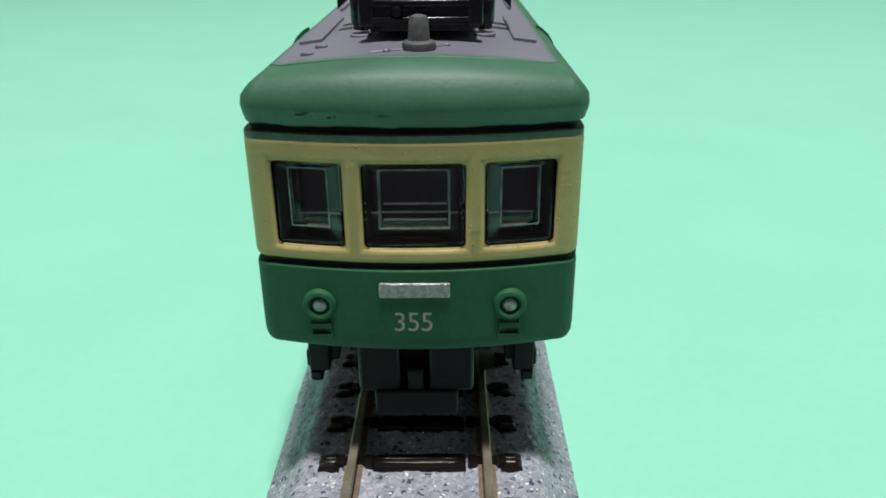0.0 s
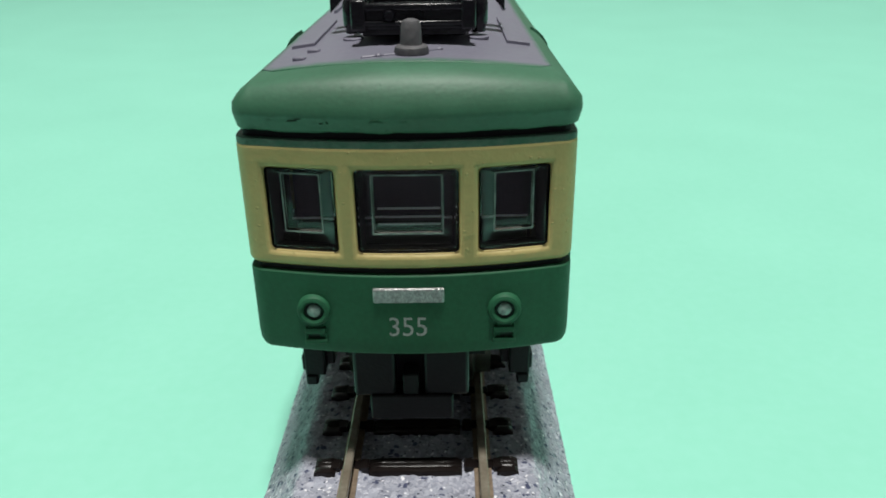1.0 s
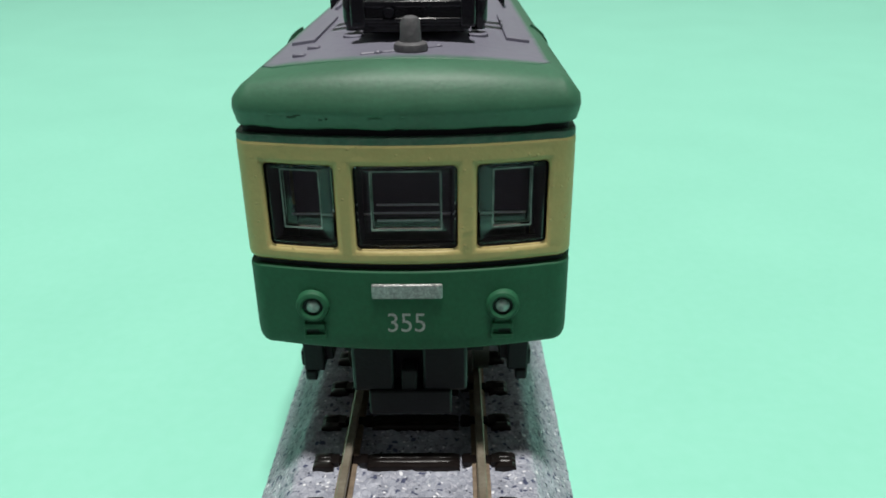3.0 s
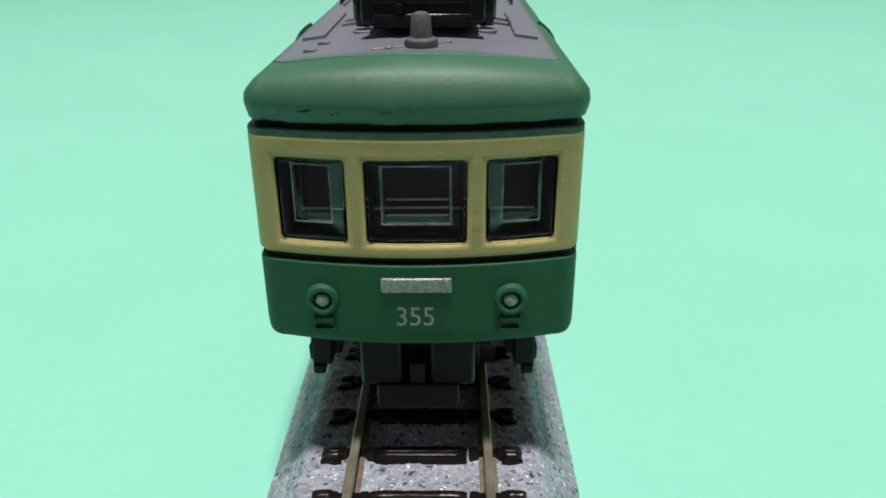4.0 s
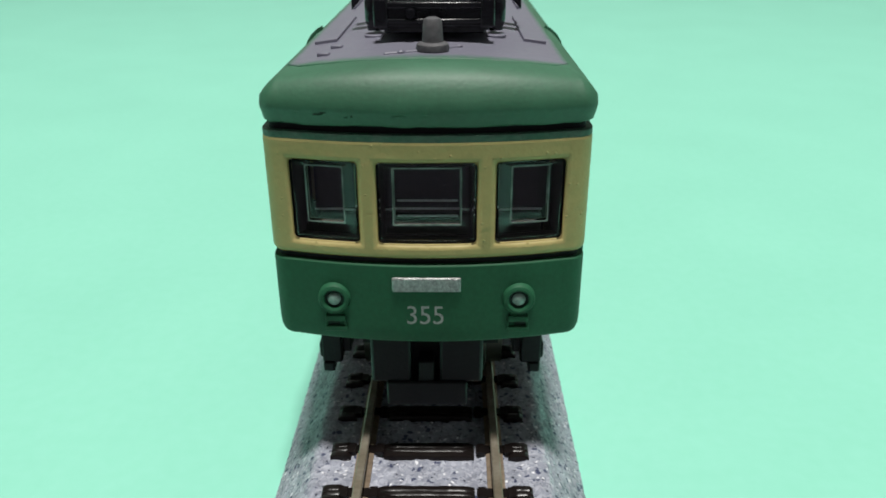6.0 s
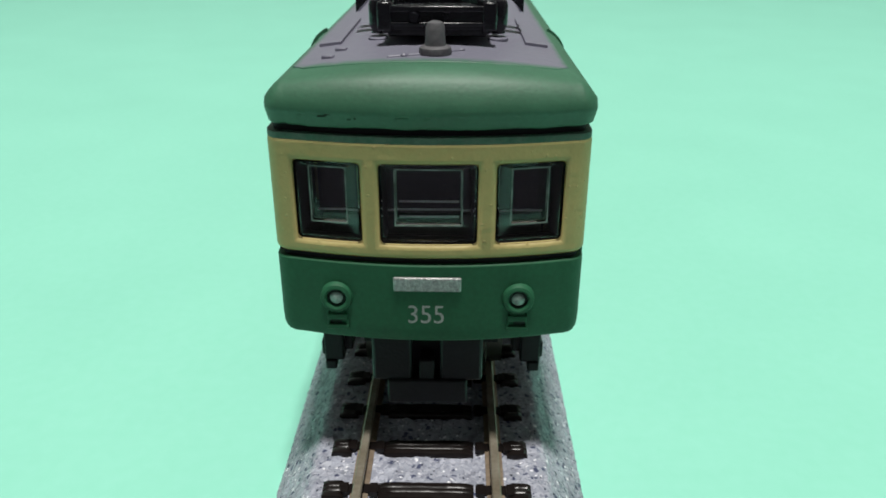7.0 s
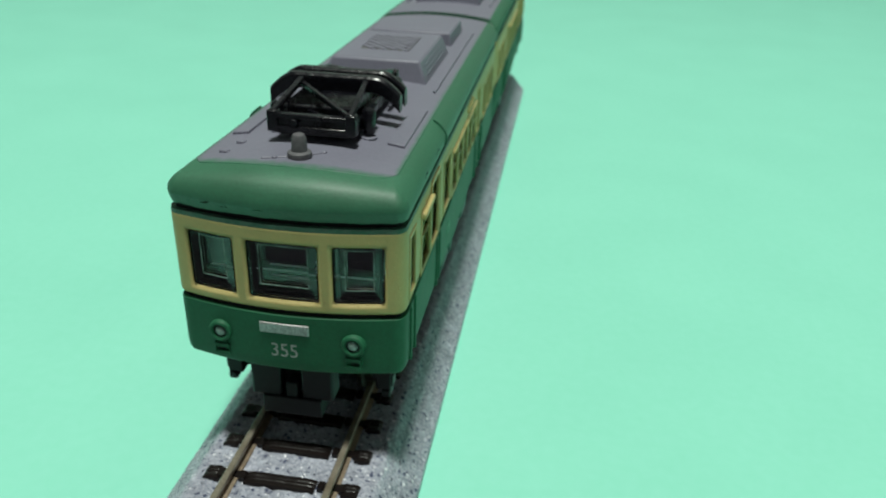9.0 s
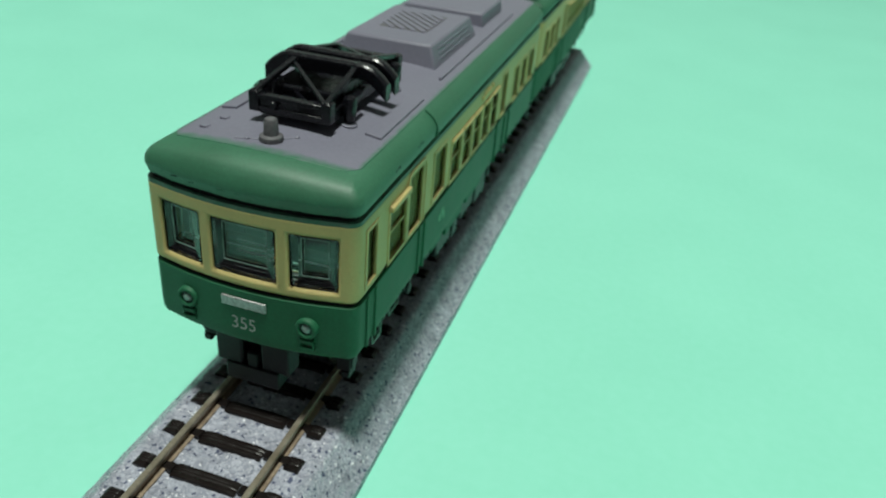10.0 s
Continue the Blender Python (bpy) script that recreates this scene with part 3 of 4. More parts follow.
# from, to, z0, z1 along a side
SIDE_WINDOWS = [(3.3, 5.45, 22.8, 28.35), (8.8, 13.2, 22.3, 27.9), (14.1, 18.1, 22.3, 29.0), (22.0, 26.2, 22.8, 28.35),
                (28.5, 32.3, 22.3, 27.3), (33.3, 36.9, 22.3, 27.3), (38.0, 41.3, 22.3, 27.3), (42.5, 45.8, 22.3, 27.3), (46.9, 50.2, 22.3, 27.3),
                (52.7, 55.3, 22.3, 28.35), (60.4, 63.4, 22.3, 27.3), (65.4, 68.6, 22.3, 27.3), (70.6, 74.2, 22.3, 27.3)]


def rounded(x0, x1, z0, z1, r, n=5):
    """A rectangle with round corners, in the x-z plane."""
    pts = []
    for cx, cz, a0 in ((x1 - r, z0 + r, -90), (x1 - r, z1 - r, 0), (x0 + r, z1 - r, 90), (x0 + r, z0 + r, 180)):
        for i in range(n):
            a = radians(a0 + 90 * i / (n - 1))
            pts.append((cx + r * math.cos(a), cz + r * math.sin(a)))
    return pts


def window_plug(parent, a, b):
    """A thick clear moulding that fills a front window from behind: a rounded block with a sloping border and a sunk face."""
    def at(x, z, d):
        return (x, bow(a) + (bow(b) - bow(a)) * (x - a) / (b - a) + d, z)

    def ring(l, r, lo, hi, d, round_by):
        return [bm.verts.new(at(x, z, d)) for x, z in rounded(a + l, b - r, FZ0 + lo, FZ1 - hi, round_by)]
    bm = bmesh.new()
    rings = [ring(0.1, 0.1, 0.08, 0.06, 1.9, 0.2), ring(0.1, 0.1, 0.08, 0.06, 0.55, 0.2), ring(0.13, 0.13, 0.11, 0.09, 0.4, 0.2),
             ring(0.2, 0.2, 0.18, 0.16, 0.3, 0.2), ring(0.3, 0.3, 0.28, 0.24, 0.28, 0.18), ring(0.98, 0.98, 1.16, 0.46, 0.5, 0.12),
             ring(1.06, 1.06, 1.26, 0.54, 0.95, 0.1)]
    for p, q in zip(rings, rings[1:]):
        for k in range(len(p)):
            n = (k + 1) % len(p)
            bm.faces.new((p[k], p[n], q[n], q[k]))
    bm.faces.new(rings[0]), bm.faces.new(rings[-1])
    win = part("front_window", bm, CLEAR, parent, "thick clear moulded window pane with bevelled edges", sharp=0.1)
    win.visible_shadow = False
    # frosted front and back edges of the sunk face, pale rings that give their glints
    for m, d, w in ((0.96, 0.47, 0.09), (1.05, 0.88, 0.06)):
        bm = bmesh.new()
        sides = [ring(e, e, e + 0.19, e - 0.52, y, 0.11) for e, y in ((m, d), (m + 0.01, d + w), (m + w, d + w), (m + w, d))]
        for p, q in zip(sides, sides[1:] + sides[:1]):
            for k in range(len(p)):
                n = (k + 1) % len(p)
                bm.faces.new((p[k], p[n], q[n], q[k]))
        part("rim", bm, RIM, win, "frosted edge of the sunk pane, paled for its glints")
    return win


def text_mesh(body, width, name, mat):
    """Flat lettering with a little depth, in the x-z plane, centred; its width in mm."""
    data = bpy.data.curves.new(name, "FONT")
    data.body, data.align_x, data.align_y, data.offset = body, "CENTER", "CENTER", 0.0
    tmp = new("lettering", data)
    bpy.context.view_layer.update()
    me = bpy.data.meshes.new_from_object(tmp.evaluated_get(bpy.context.evaluated_depsgraph_get()))
    bpy.data.objects.remove(tmp)
    xs = [v.co.x for v in me.vertices]
    s = width * MM / (max(xs) - min(xs))
    me.transform(Matrix.Rotation(radians(90), 4, "X") @ Matrix.Diagonal((s, s * 1.12, s, 1)))
    me.name = name
    me.materials.clear()
    me.materials.append(mat)
    return me


def wheelset(y):
    bm = bmesh.new()
    for s in (-1, 1):
        lathe(bm, (s * 3.9, y, RAIL_TOP + 2.9), (s, 0, 0), [(0.8, -0.2), (3.6, 0), (3.6, 0.45), (2.95, 0.6), (2.9, 1.9), (2.3, 1.9), (2.1, 1.6), (0.6, 1.6), (0.6, 2.6)], 28)
    lathe(bm, (-4, y, RAIL_TOP + 2.9), (1, 0, 0), [(0.7, 0), (0.7, 8)], 12)
    return bm


def bogie(parent, y):
    """A four-wheeled truck: side frames with axle boxes, steps and springs."""
    bm = bmesh.new()
    box(bm, -6.2, 6.2, y - 7, y + 7, 12.2, 13.4)
    box(bm, -2.4, 2.4, y - 2.4, y + 2.4, 13.3, 15.5)
    truck = part("bogie", bm, CHASSIS, parent, "dark grey plastic bogie", 0.15)
    for s in (-1, 1):
        bm = bmesh.new()
        x0, x1 = sorted((s * 6.3, s * 7.5))
        box(bm, x0, x1, y - 11.8, y + 7.4, 11.0, 12.6)
        box(bm, x0, x1, y - 3.0, y + 3.0, 9.6, 11.1)
        for dy in (-5.0, 5.0):
            bx0, bx1 = sorted((s * 6.4, s * 8.2))
            box(bm, bx0, bx1, y + dy - 1.3, y + dy + 1.3, 10.2, 12.3)
            lathe(bm, (s * 8.1, y + dy, 10.2), (s, 0, 0), [(0.8, 0), (0.8, 0.3), (0.5, 0.45)], 12)
        for dy in (-1.5, 0, 1.5):
            lathe(bm, (s * 7.4, y + dy, 9.7), (0, 0, 1), [(0.55, 0), (0.4, 0.3), (0.55, 0.6), (0.4, 0.9), (0.55, 1.2)], 10)
        part("side_frame", bm, CHASSIS, truck, "", 0.12)
        bm = bmesh.new()
        gx0, gx1 = sorted((s * 6.9, s * 8.45))
        box(bm, gx0, gx1, y - 12.6, y - 10.6, 10.5, 13.2)
        gx0, gx1 = sorted((s * 7.5, s * 8.4))
        box(bm, gx0, gx1, y - 12.75, y - 11.0, 9.75, 10.6)
        gx0, gx1 = sorted((s * 8.3, s * 8.65))
        box(bm, gx0, gx1, y - 12.5, y - 11.2, 10.9, 12.2)
        part("guard", bm, CHASSIS, truck, "dark stepped guard block", 0.15)
    for dy in (-5.0, 5.0):
        part("wheelset", wheelset(y + dy), WHEEL, truck, "dark metal wheels on an axle")


def loop_step(parent, s, y0, y1, z0, z1, mat):
    """A stirrup step of thin flat wire under the sill."""
    bm = bmesh.new()
    for y in (y0, y1):
        bar(bm, (s * 9.4, y, z0), (s * 9.4, y, z1), 0.16, 0.16)
    box(bm, min(s * 9.3, s * 9.5), max(s * 9.3, s * 9.5), y0 - 0.08, y1 + 0.08, z0 - 0.08, z0 + 0.08)
    part("step", bm, mat, parent, "thin wire foot step under the sill")


def headlight(parent, x):
    y = bow(x)
    bm = lathe(bmesh.new(), (x, y + 0.4, 18.75), (0, -1, 0), [(1.12, 0), (1.12, 0.6), (1.0, 0.82), (0.82, 0.88), (0.68, 0.8), (0.62, 0.5), (0, 0.5)], 28)
    rim = part("headlight", bm, GREEN, parent, "round green-rimmed headlight with a small silver lens")
    part("bezel", lathe(bmesh.new(), (x, y - 0.1, 18.75), (0, -1, 0), [(0.66, 0), (0.66, 0.13), (0.56, 0.17), (0.45, 0.1), (0, 0.1)], 24), BEZEL, rim)
    part("lens", lathe(bmesh.new(), (x, y - 0.18, 18.75), (0, -1, 0), [(0.46, 0), (0.46, 0.1), (0.36, 0.2), (0.17, 0.26), (0, 0.27)], 20), LENS, rim, "silver headlight lens")
    bm = bmesh.new()
    box(bm, x - 0.5, x + 0.5, y - 0.2, y + 0.4, 17.4, 17.75)
    box(bm, x - 0.68, x + 0.68, y - 0.36, y + 0.4, 17.05, 17.5)
    box(bm, x - 0.75, x - 0.55, y - 0.2, y + 0.4, 16.4, 17.1)
    box(bm, x + 0.55, x + 0.75, y - 0.2, y + 0.4, 16.4, 17.1)
    box(bm, x - 0.75, x + 0.75, y - 0.3, y + 0.4, 16.25, 16.62)
    bracket = part("bracket", bm, GREEN, parent, "", 0.08)
    # dark plate that gives the slot its shade
    part("slot_shade", box(bmesh.new(), x - 0.55, x + 0.55, y - 0.04, y + 0.3, 16.55, 17.1), CHIP_SHADE, bracket)


def pantograph(parent, cx, cy):
    """A folded diamond pantograph lying low on four insulators, with two bowed contact shoes."""
    panto = part("pantograph", box(bmesh.new(), cx - 3.5, cx + 3.5, cy - 8.6, cy + 8.1, 34.75, 35.4), BLACK, parent,
                 "folded glossy black pantograph", 0.1)
    for sy in (-1, 1):
        y = cy + (8.3 if sy > 0 else -9.0)
        bm = box(bmesh.new(), cx - 3.5, cx + 3.5, y - 0.25, y + 0.3, 35.3, 36.6)
        part("end_plate", bm, BLACK, panto, "", 0.1)
        part("end_rail", box(bmesh.new(), cx - 3.4, cx + 3.4, y - 0.5, y + 0.4, 36.5, 36.95), BLACK, panto, "", 0.12)
        part("end_rail", box(bmesh.new(), cx - 3.4, cx + 3.4, y - 0.5, y + 0.4, 35.55, 35.85), BLACK, panto, "", 0.1)
        for s in (-1, 1):
            part("corner_block", box(bmesh.new(), cx + s * 3.65 - 0.5, cx + s * 3.65 + 0.5, y - 0.55, y + 0.6, 35.25, 37.2), BLACK, panto, "", 0.15)
    for s in (-1, 1):
        part("side_rail", box(bmesh.new(), cx + s * 3.5 - 0.35, cx + s * 3.5 + 0.35, cy - 8.9, cy + 8.1, 35.0, 36.2), BLACK, panto, "", 0.12)
    for s in (-1, 1):
        part("side_web", box(bmesh.new(), cx + s * 3.1 - 0.1, cx + s * 3.1 + 0.1, cy - 6.5, cy + 6.5, 35.3, 37.3), BLACK, panto)
    part("base_plate", box(bmesh.new(), cx - 3.2, cx + 3.2, cy - 8.6, cy + 7.8, 35.25, 35.5), BLACK, panto)
    for dy in (-4.5, 4.5):
        part("cross_bar", box(bmesh.new(), cx - 4.6, cx + 4.6, cy + dy - 0.35, cy + dy + 0.35, 35.4, 36.0), BLACK, panto, "", 0.1)
    part("knob", lathe(bmesh.new(), (cx - 1.6, cy - 9.75, 36.2), (0, 1, 0), [(0.3, 0), (0.4, 0.15), (0.4, 0.6)], 14), BLACK, panto)
    for sx in (-1, 1):
        for dy in (-5.9, 5.9):
            bm = lathe(bmesh.new(), (cx + sx * 4.45, cy + dy, 34.6), (0, 0, 1),
                       [(0.5, 0), (0.5, 0.3), (0.62, 0.5), (0.66, 0.8), (0.66, 2.0), (0.55, 2.3), (0.25, 2.45), (0, 2.48)], 18)
            part("insulator", bm, BLACK, panto)
            bm = lathe(bmesh.new(), (cx + sx * 4.45, cy + dy, 34.1), (0, 0, 1), [(0.75, 0), (0.75, 0.15), (0.6, 0.25)], 18)
            part("insulator_foot", bm, GREY, panto, "pale grey insulator foot")
            bar_bm = bar(bmesh.new(), (cx + sx * 4.45, cy + dy, 36.4), (cx + sx * 4.3, cy + dy * 0.45, 36.3), 0.5, 0.6)
            part("hinge_arm", bar_bm, BLACK, panto, "", 0.08)
    for sy in (-1, 1):
        for sx in (-1, 1):
            bm = bar(bmesh.new(), (cx + sx * 3.6, cy + sy * (9.3 if sy < 0 else 8.4), 37.0), (cx + sx * 3.2, cy + sy * 2.0, 38.3), 0.55, 0.55)
            part("arm", bm, BLACK, panto, "", 0.1)
        bm = bar(bmesh.new(), (cx - sy * -3.3, cy + sy * 2.2, 38.05), (cx + sy * -3.4, cy + sy * (9.2 if sy < 0 else 8.3), 37.05), 0.45, 0.45)
        part("brace", bm, BLACK, panto, "", 0.08)
        bm = bar(bmesh.new(), (cx - 1.9, cy + sy * 4.6, 35.9), (cx + 1.2, cy + sy * 8.1, 36.3), 0.4, 0.4)
        part("spring", bm, BLACK, panto, "", 0.08)
    part("cross_tube", lathe(bmesh.new(), (cx - 4.4, cy - 4.6, 36.2), (1, 0, 0), [(0.35, 0), (0.35, 8.8)], 12), BLACK, panto)
    for dy in (-1.45, 0.95):
        bm = bmesh.new()
        rings = []
        for i in range(25):
            u = -1 + 2 * i / 24
            x = cx + u * 6.55
            drop = 0.0 if abs(u) < 0.62 else 1.6 * ((abs(u) - 0.62) / 0.38) ** 1.7
            zc = 38.75 - drop
            h = 1.4 + (0.25 * ((abs(u) - 0.62) / 0.38) if abs(u) > 0.62 else 0)
            half = 0.62
            rings.append([bm.verts.new((x, cy + dy + a * half, zc + b)) for a, b in
                          ((-1, -h), (1, -h), (1, -0.12), (0.55, 0.1), (-0.55, 0.1), (-1, -0.12))])
        for a, b in zip(rings, rings[1:]):
            for i in range(6):
                bm.faces.new((a[i], a[(i + 1) % 6], b[(i + 1) % 6], b[i]))
        bm.faces.new(rings[0]), bm.faces.new(rings[-1][::-1])
        part("contact_shoe", bm, BLACK, panto, "bowed glossy black contact strip", 0.06)
    part("shoe_link", box(bmesh.new(), cx - 3.4, cx + 3.4, cy - 1.0, cy + 1.2, 37.55, 37.95), BLACK, panto, "", 0.08)


def air_conditioner(parent, cx, y0, y1, half0=6.35, half1=5.35, top=36.55):
    def ring(h, a, b, z):
        return [(cx - h, a, z), (cx + h, a, z), (cx + h, b, z), (cx - h, b, z)]
    unit = part("air_conditioner", prism(bmesh.new(), ring(half0, y0, y1, 33.6), ring(half1, y0 + 0.75, y1 - 0.9, top)), GREY, parent,
                "grey roof air conditioner with sloping sides and a slatted grille", 0.3, 3)
    for i in range(9):  # slanting slats, cut to the grille's rectangle
        c = -5.6 + i * 1.4
        ends = []
        for u in (-3.0, 3.0):
            ends.append((u, c - u * 1.0))
        (xa, ya), (xb, yb) = ends
        ya, yb = max(-4.3, min(4.3, ya)), max(-4.3, min(4.3, yb))
        xa, xb = c - ya, c - yb
        if abs(xa - xb) > 0.6:
            ym = (y0 + y1) / 2 + 0.9
            part("grille_slat", bar(bmesh.new(), (cx + xa, ym + ya, top + 0.03), (cx + xb, ym + yb, top + 0.03), 0.62, 0.16), GREY, unit)
    # flush darker plate: the shade between the slats as colour
    part("grille_shade", box(bmesh.new(), cx - 3.1, cx + 3.1, (y0 + y1) / 2 - 3.5, (y0 + y1) / 2 + 5.3, top - 0.2, top + 0.012), KNOB, unit)
    for s in (-1, 1):
        for i in range(3):
            z = 34.6 + i * 0.55
            f = (z - 33.6) / (top - 33.6)
            x = cx + s * (half0 + (half1 - half0) * f)
            part("side_slat", bar(bmesh.new(), (x, y0 + 2.6, z), (x, y1 - 2.6, z), 0.13, 0.16), GREY, unit)


def tram_car(place, label, leading):
    car = thing("tram_car", place, label, "model tram", "coupled tram cars")
    holes = [("f", a, b, FZ0, FZ1) for a, b in FRONT_WINDOWS]
    holes += [(s, a, b, z0, z1) for s in "lr" for a, b, z0, z1 in SIDE_WINDOWS]
    part("lower_body", wall_band([(BOTTOM, 0.5), (15.5, 0.2), (15.9, 0.05), (16.6, 0.0), (BELT, 0.0)], 0.9), GREEN, car,
         "dark green lower body panel", 0.12)
    part("upper_body", wall_band([(CREAM0, 0.0), (CREAM1, 0.0)], 0.5, holes), CREAM, car, "cream window band with pillars", 0.33, 4).modifiers["edges"].use_clamp_overlap = False
    part("waist_stripe", wall_band([(CREAM1 - 0.2, 0.025), (STRIPE1, 0.03)], 0.9), STRIPE, car, "thin greyed green stripe over the cream band", 0.08)
    inner = [("f", a + 0.1, b - 0.1, FZ0 + 0.1, FZ1 - 0.1) for a, b in FRONT_WINDOWS]
    inner += [(s, a, b, z0, z1) for s in "lr" for a, b, z0, z1 in SIDE_WINDOWS]
    part("lining", wall_band([(16.2, 1.05), (31.2, 1.05)], 0.7, inner), LINING, car, "black inner shell seen in the joints and windows")
    # joints between the mouldings
    part("belt_joint", wall_band([(BELT - 0.1, 0.4), (CREAM0 + 0.1, 0.4)], 0.6), LINING, car)
    part("eaves_joint", wall_band([(STRIPE1 - 0.1, 0.45), (EAVES + 0.1, 0.45)], 0.6), LINING, car)
    roof = part("roof", roof_shell(), LIT_ROOF_GREEN, car, "domed dark green roof with rounded edges")
    part("roof_panel", roof_sheet(-9.15, 9.15, 2.7, LENGTH - 0.6, 0.06, 1.3, bowed=0.9), ROOF_GREY, car, "flat grey roof panel", 0.05)
    part("floor_pan", box(bmesh.new(), -8.7, 8.7, 2.2, LENGTH - 1.5, 16.3, 17.4), LINING, car)
    part("ceiling_lining", box(bmesh.new(), -8.7, 8.7, 2.4, LENGTH - 1.5, 29.6, 30.4), LINING, car)
    # cab bulkhead, glint bars, desk and an added olive backing behind the glass
    bm = bmesh.new()
    box(bm, -8.7, -5.2, 9.2, 9.9, 17.3, 29.6), box(bm, 5.2, 8.7, 9.2, 9.9, 17.3, 29.6)
    box(bm, -5.2, 5.2, 9.4, 9.9, 17.3, 29.6)
    part("bulkhead", bm, PARTITION, car, "dark grey cab partition, lifted for haze in the panes")
    # bright bars in place of glints on lit edges inside the cab
    for z, x0, x1 in ((24.85, -2.1, 2.0), (24.27, -7.6, 7.6), (23.75, -2.1, 2.0)):
        part("glint_bar", lathe(bmesh.new(), (x0, 3.0, z), (1, 0, 0), [(0.08, 0), (0.08, x1 - x0)], 10), GLINT, car, "thin bright bar for a glint behind the pane")
    part("cab_desk", box(bmesh.new(), -8.0, 8.0, 5.9, 7.6, 17.3, 22.7), DESK, car, "desk behind the panes, grey-green for the reflected paper", 0.3)
    part("interior_block", box(bmesh.new(), -10.14, 10.14, 9.95, 75.0, 17.5, 29.5), BACKING, car, "olive backing block added behind the side windows", 0.1)
    for a, b in FRONT_WINDOWS:
        window_plug(car, a, b)
    # side windows: panes, cross bars, proud top frames
    for s in (-1, 1):
        for n, (a, b, z0, z1) in enumerate(SIDE_WINDOWS):
            x0, x1 = sorted((s * (W - 0.36), s * (W - 0.26)))
            win = part("side_window", box(bmesh.new(), x0, x1, a, b, z0, z1), PANE, car)
            win.visible_shadow = False
            if n in (1, 4, 5, 6, 7, 8):
                zb = (z0 + z1) / 2 + 0.1
                c0, c1 = sorted((s * (W - 0.5), s * (W - 0.1)))
                part("crossbar", box(bmesh.new(), c0, c1, a - 0.1, b + 0.1, zb - 0.13, zb + 0.13), CREAM, win, "", 0.06)
                t0, t1 = sorted((s * (W - 0.3), s * (W + (0.5 if n == 1 else 0.3))))
                part("window_hood", box(bmesh.new(), t0, t1, a - 0.35, b + 0.35, z1 - 0.05, z1 + (0.6 if n == 1 else 0.45)), CREAM, win, "", 0.15)
            bm = bmesh.new()
            f0, f1 = sorted((s * (W - 0.4), s * (W + 0.11)))
            for ya in (a - 0.42, b):
                box(bm, f0, f1, ya, ya + 0.42, z0 - 0.4, z1 + 0.4)
            box(bm, f0, f1, a, b, z0 - 0.4, z0)
            box(bm, f0, f1, a, b, z1, z1 + 0.4)
            part("window_frame", bm, CREAM, win, "", 0.05)
        # added backing, olive for the cab panes' reflections
        part("inner_panel", box(bmesh.new(), *sorted((s * 9.6, s * 10.12)), 2.6, 9.9, 22.0, 29.2), BACKING, car, "olive backing panel added behind the cab side windows")
        # raised bead with round top corners round the passenger door's window
        bm = bmesh.new()
        bead = [(13.45, 22.0), (13.45, 28.6), (13.6, 29.1), (14.0, 29.4), (14.5, 29.48), (17.9, 29.48), (18.4, 29.4), (18.8, 29.1), (18.95, 28.6), (18.95, 22.0)]
        for (ya, za), (yb, zb) in zip(bead, bead[1:]):
            bar(bm, (s * (W + 0.02), ya, za), (s * (W + 0.02), yb, zb), 0.26, 0.26)
        part("door_bead", bm, CREAM, car)
        # door edges and ribs on the lower panels
        for ya, yb in ((3.5, 3.95), (5.5, 5.95), (17.9, 18.35), (19.6, 20.1), (51.6, 52.1), (56.2, 56.7), (59.2, 59.6)):
            x0, x1 = sorted((s * (W - 0.4), s * (W + 0.2)))
            part("rib", box(bmesh.new(), x0, x1, ya, yb, BOTTOM + 0.25, BELT - 0.1), GREEN, car, "", 0.1)
        loop_step(car, s, 8.4, 10.6, 12.2, 16.4, WIRE)
        loop_step(car, s, 13.0, 15.6, 12.8, 16.4, WIRE)
        # skirt equipment
        for ya, yb, z0 in ((24.5, 27.5, 13.2), (29.0, 35.0, 11.2), (36.0, 38.0, 10.4), (39.5, 46.0, 11.4), (47.0, 52.5, 10.6)):
            x0, x1 = sorted((s * 5.0, s * 9.6))
            part("equipment_box", box(bmesh.new(), x0, x1, ya, yb, z0, 16.4), CHASSIS, car, "", 0.25)
        for ya, yb, z0 in ((24.2, 28.2, 14.7), (30.0, 37.0, 14.2), (39.0, 46.5, 14.5)):
            x0, x1 = sorted((s * (W - 1.0), s * (W - 0.25)))
            part("skirt", box(bmesh.new(), x0, x1, ya, yb, z0, 15.9), GREEN, car, "short green skirt under the sill", 0.12)
        # side lettering too small to read
        for i, (dy, dz) in enumerate(((0, 0), (0.9, 0.45), (1.5, -0.2))):
            x0, x1 = sorted((s * (W - 0.05), s * (W + 0.035)))
            part("marking", box(bmesh.new(), x0, x1, 25.4 + dy, 26.2 + dy, 18.4 + dz, 19.3 + dz), PALE, car)
        # rain gutter rib over the roof's shoulder
        bm = bmesh.new()
        pts = [(W + 0.1, 30.95), (W + 0.24, 31.6), (W + 0.1, 32.2), (W - 0.25, 32.75), (W - 0.75, 33.2), (W - 1.2, 33.45)]
        for (xa, za), (xb, zb) in zip(pts, pts[1:]):
            bar(bm, (s * xa, 21.2, za), (s * xb, 21.2, zb), 0.35, 0.3)
        part("roof_rib", bm, LIT_ROOF_GREEN, car)
        part("roof_plate", roof_sheet(*sorted((s * 6.75, s * 8.4)), 11.2, 23.4, 0.3, 0, 0.5, 0.5), GREY, car, "raised flat grey roof plate", 0.05)
        part("walkway", roof_sheet(*sorted((s * 7.7, s * 8.0)), 30.5, 66, 0.32, 0, 0.4, 0.3), GREY, car)
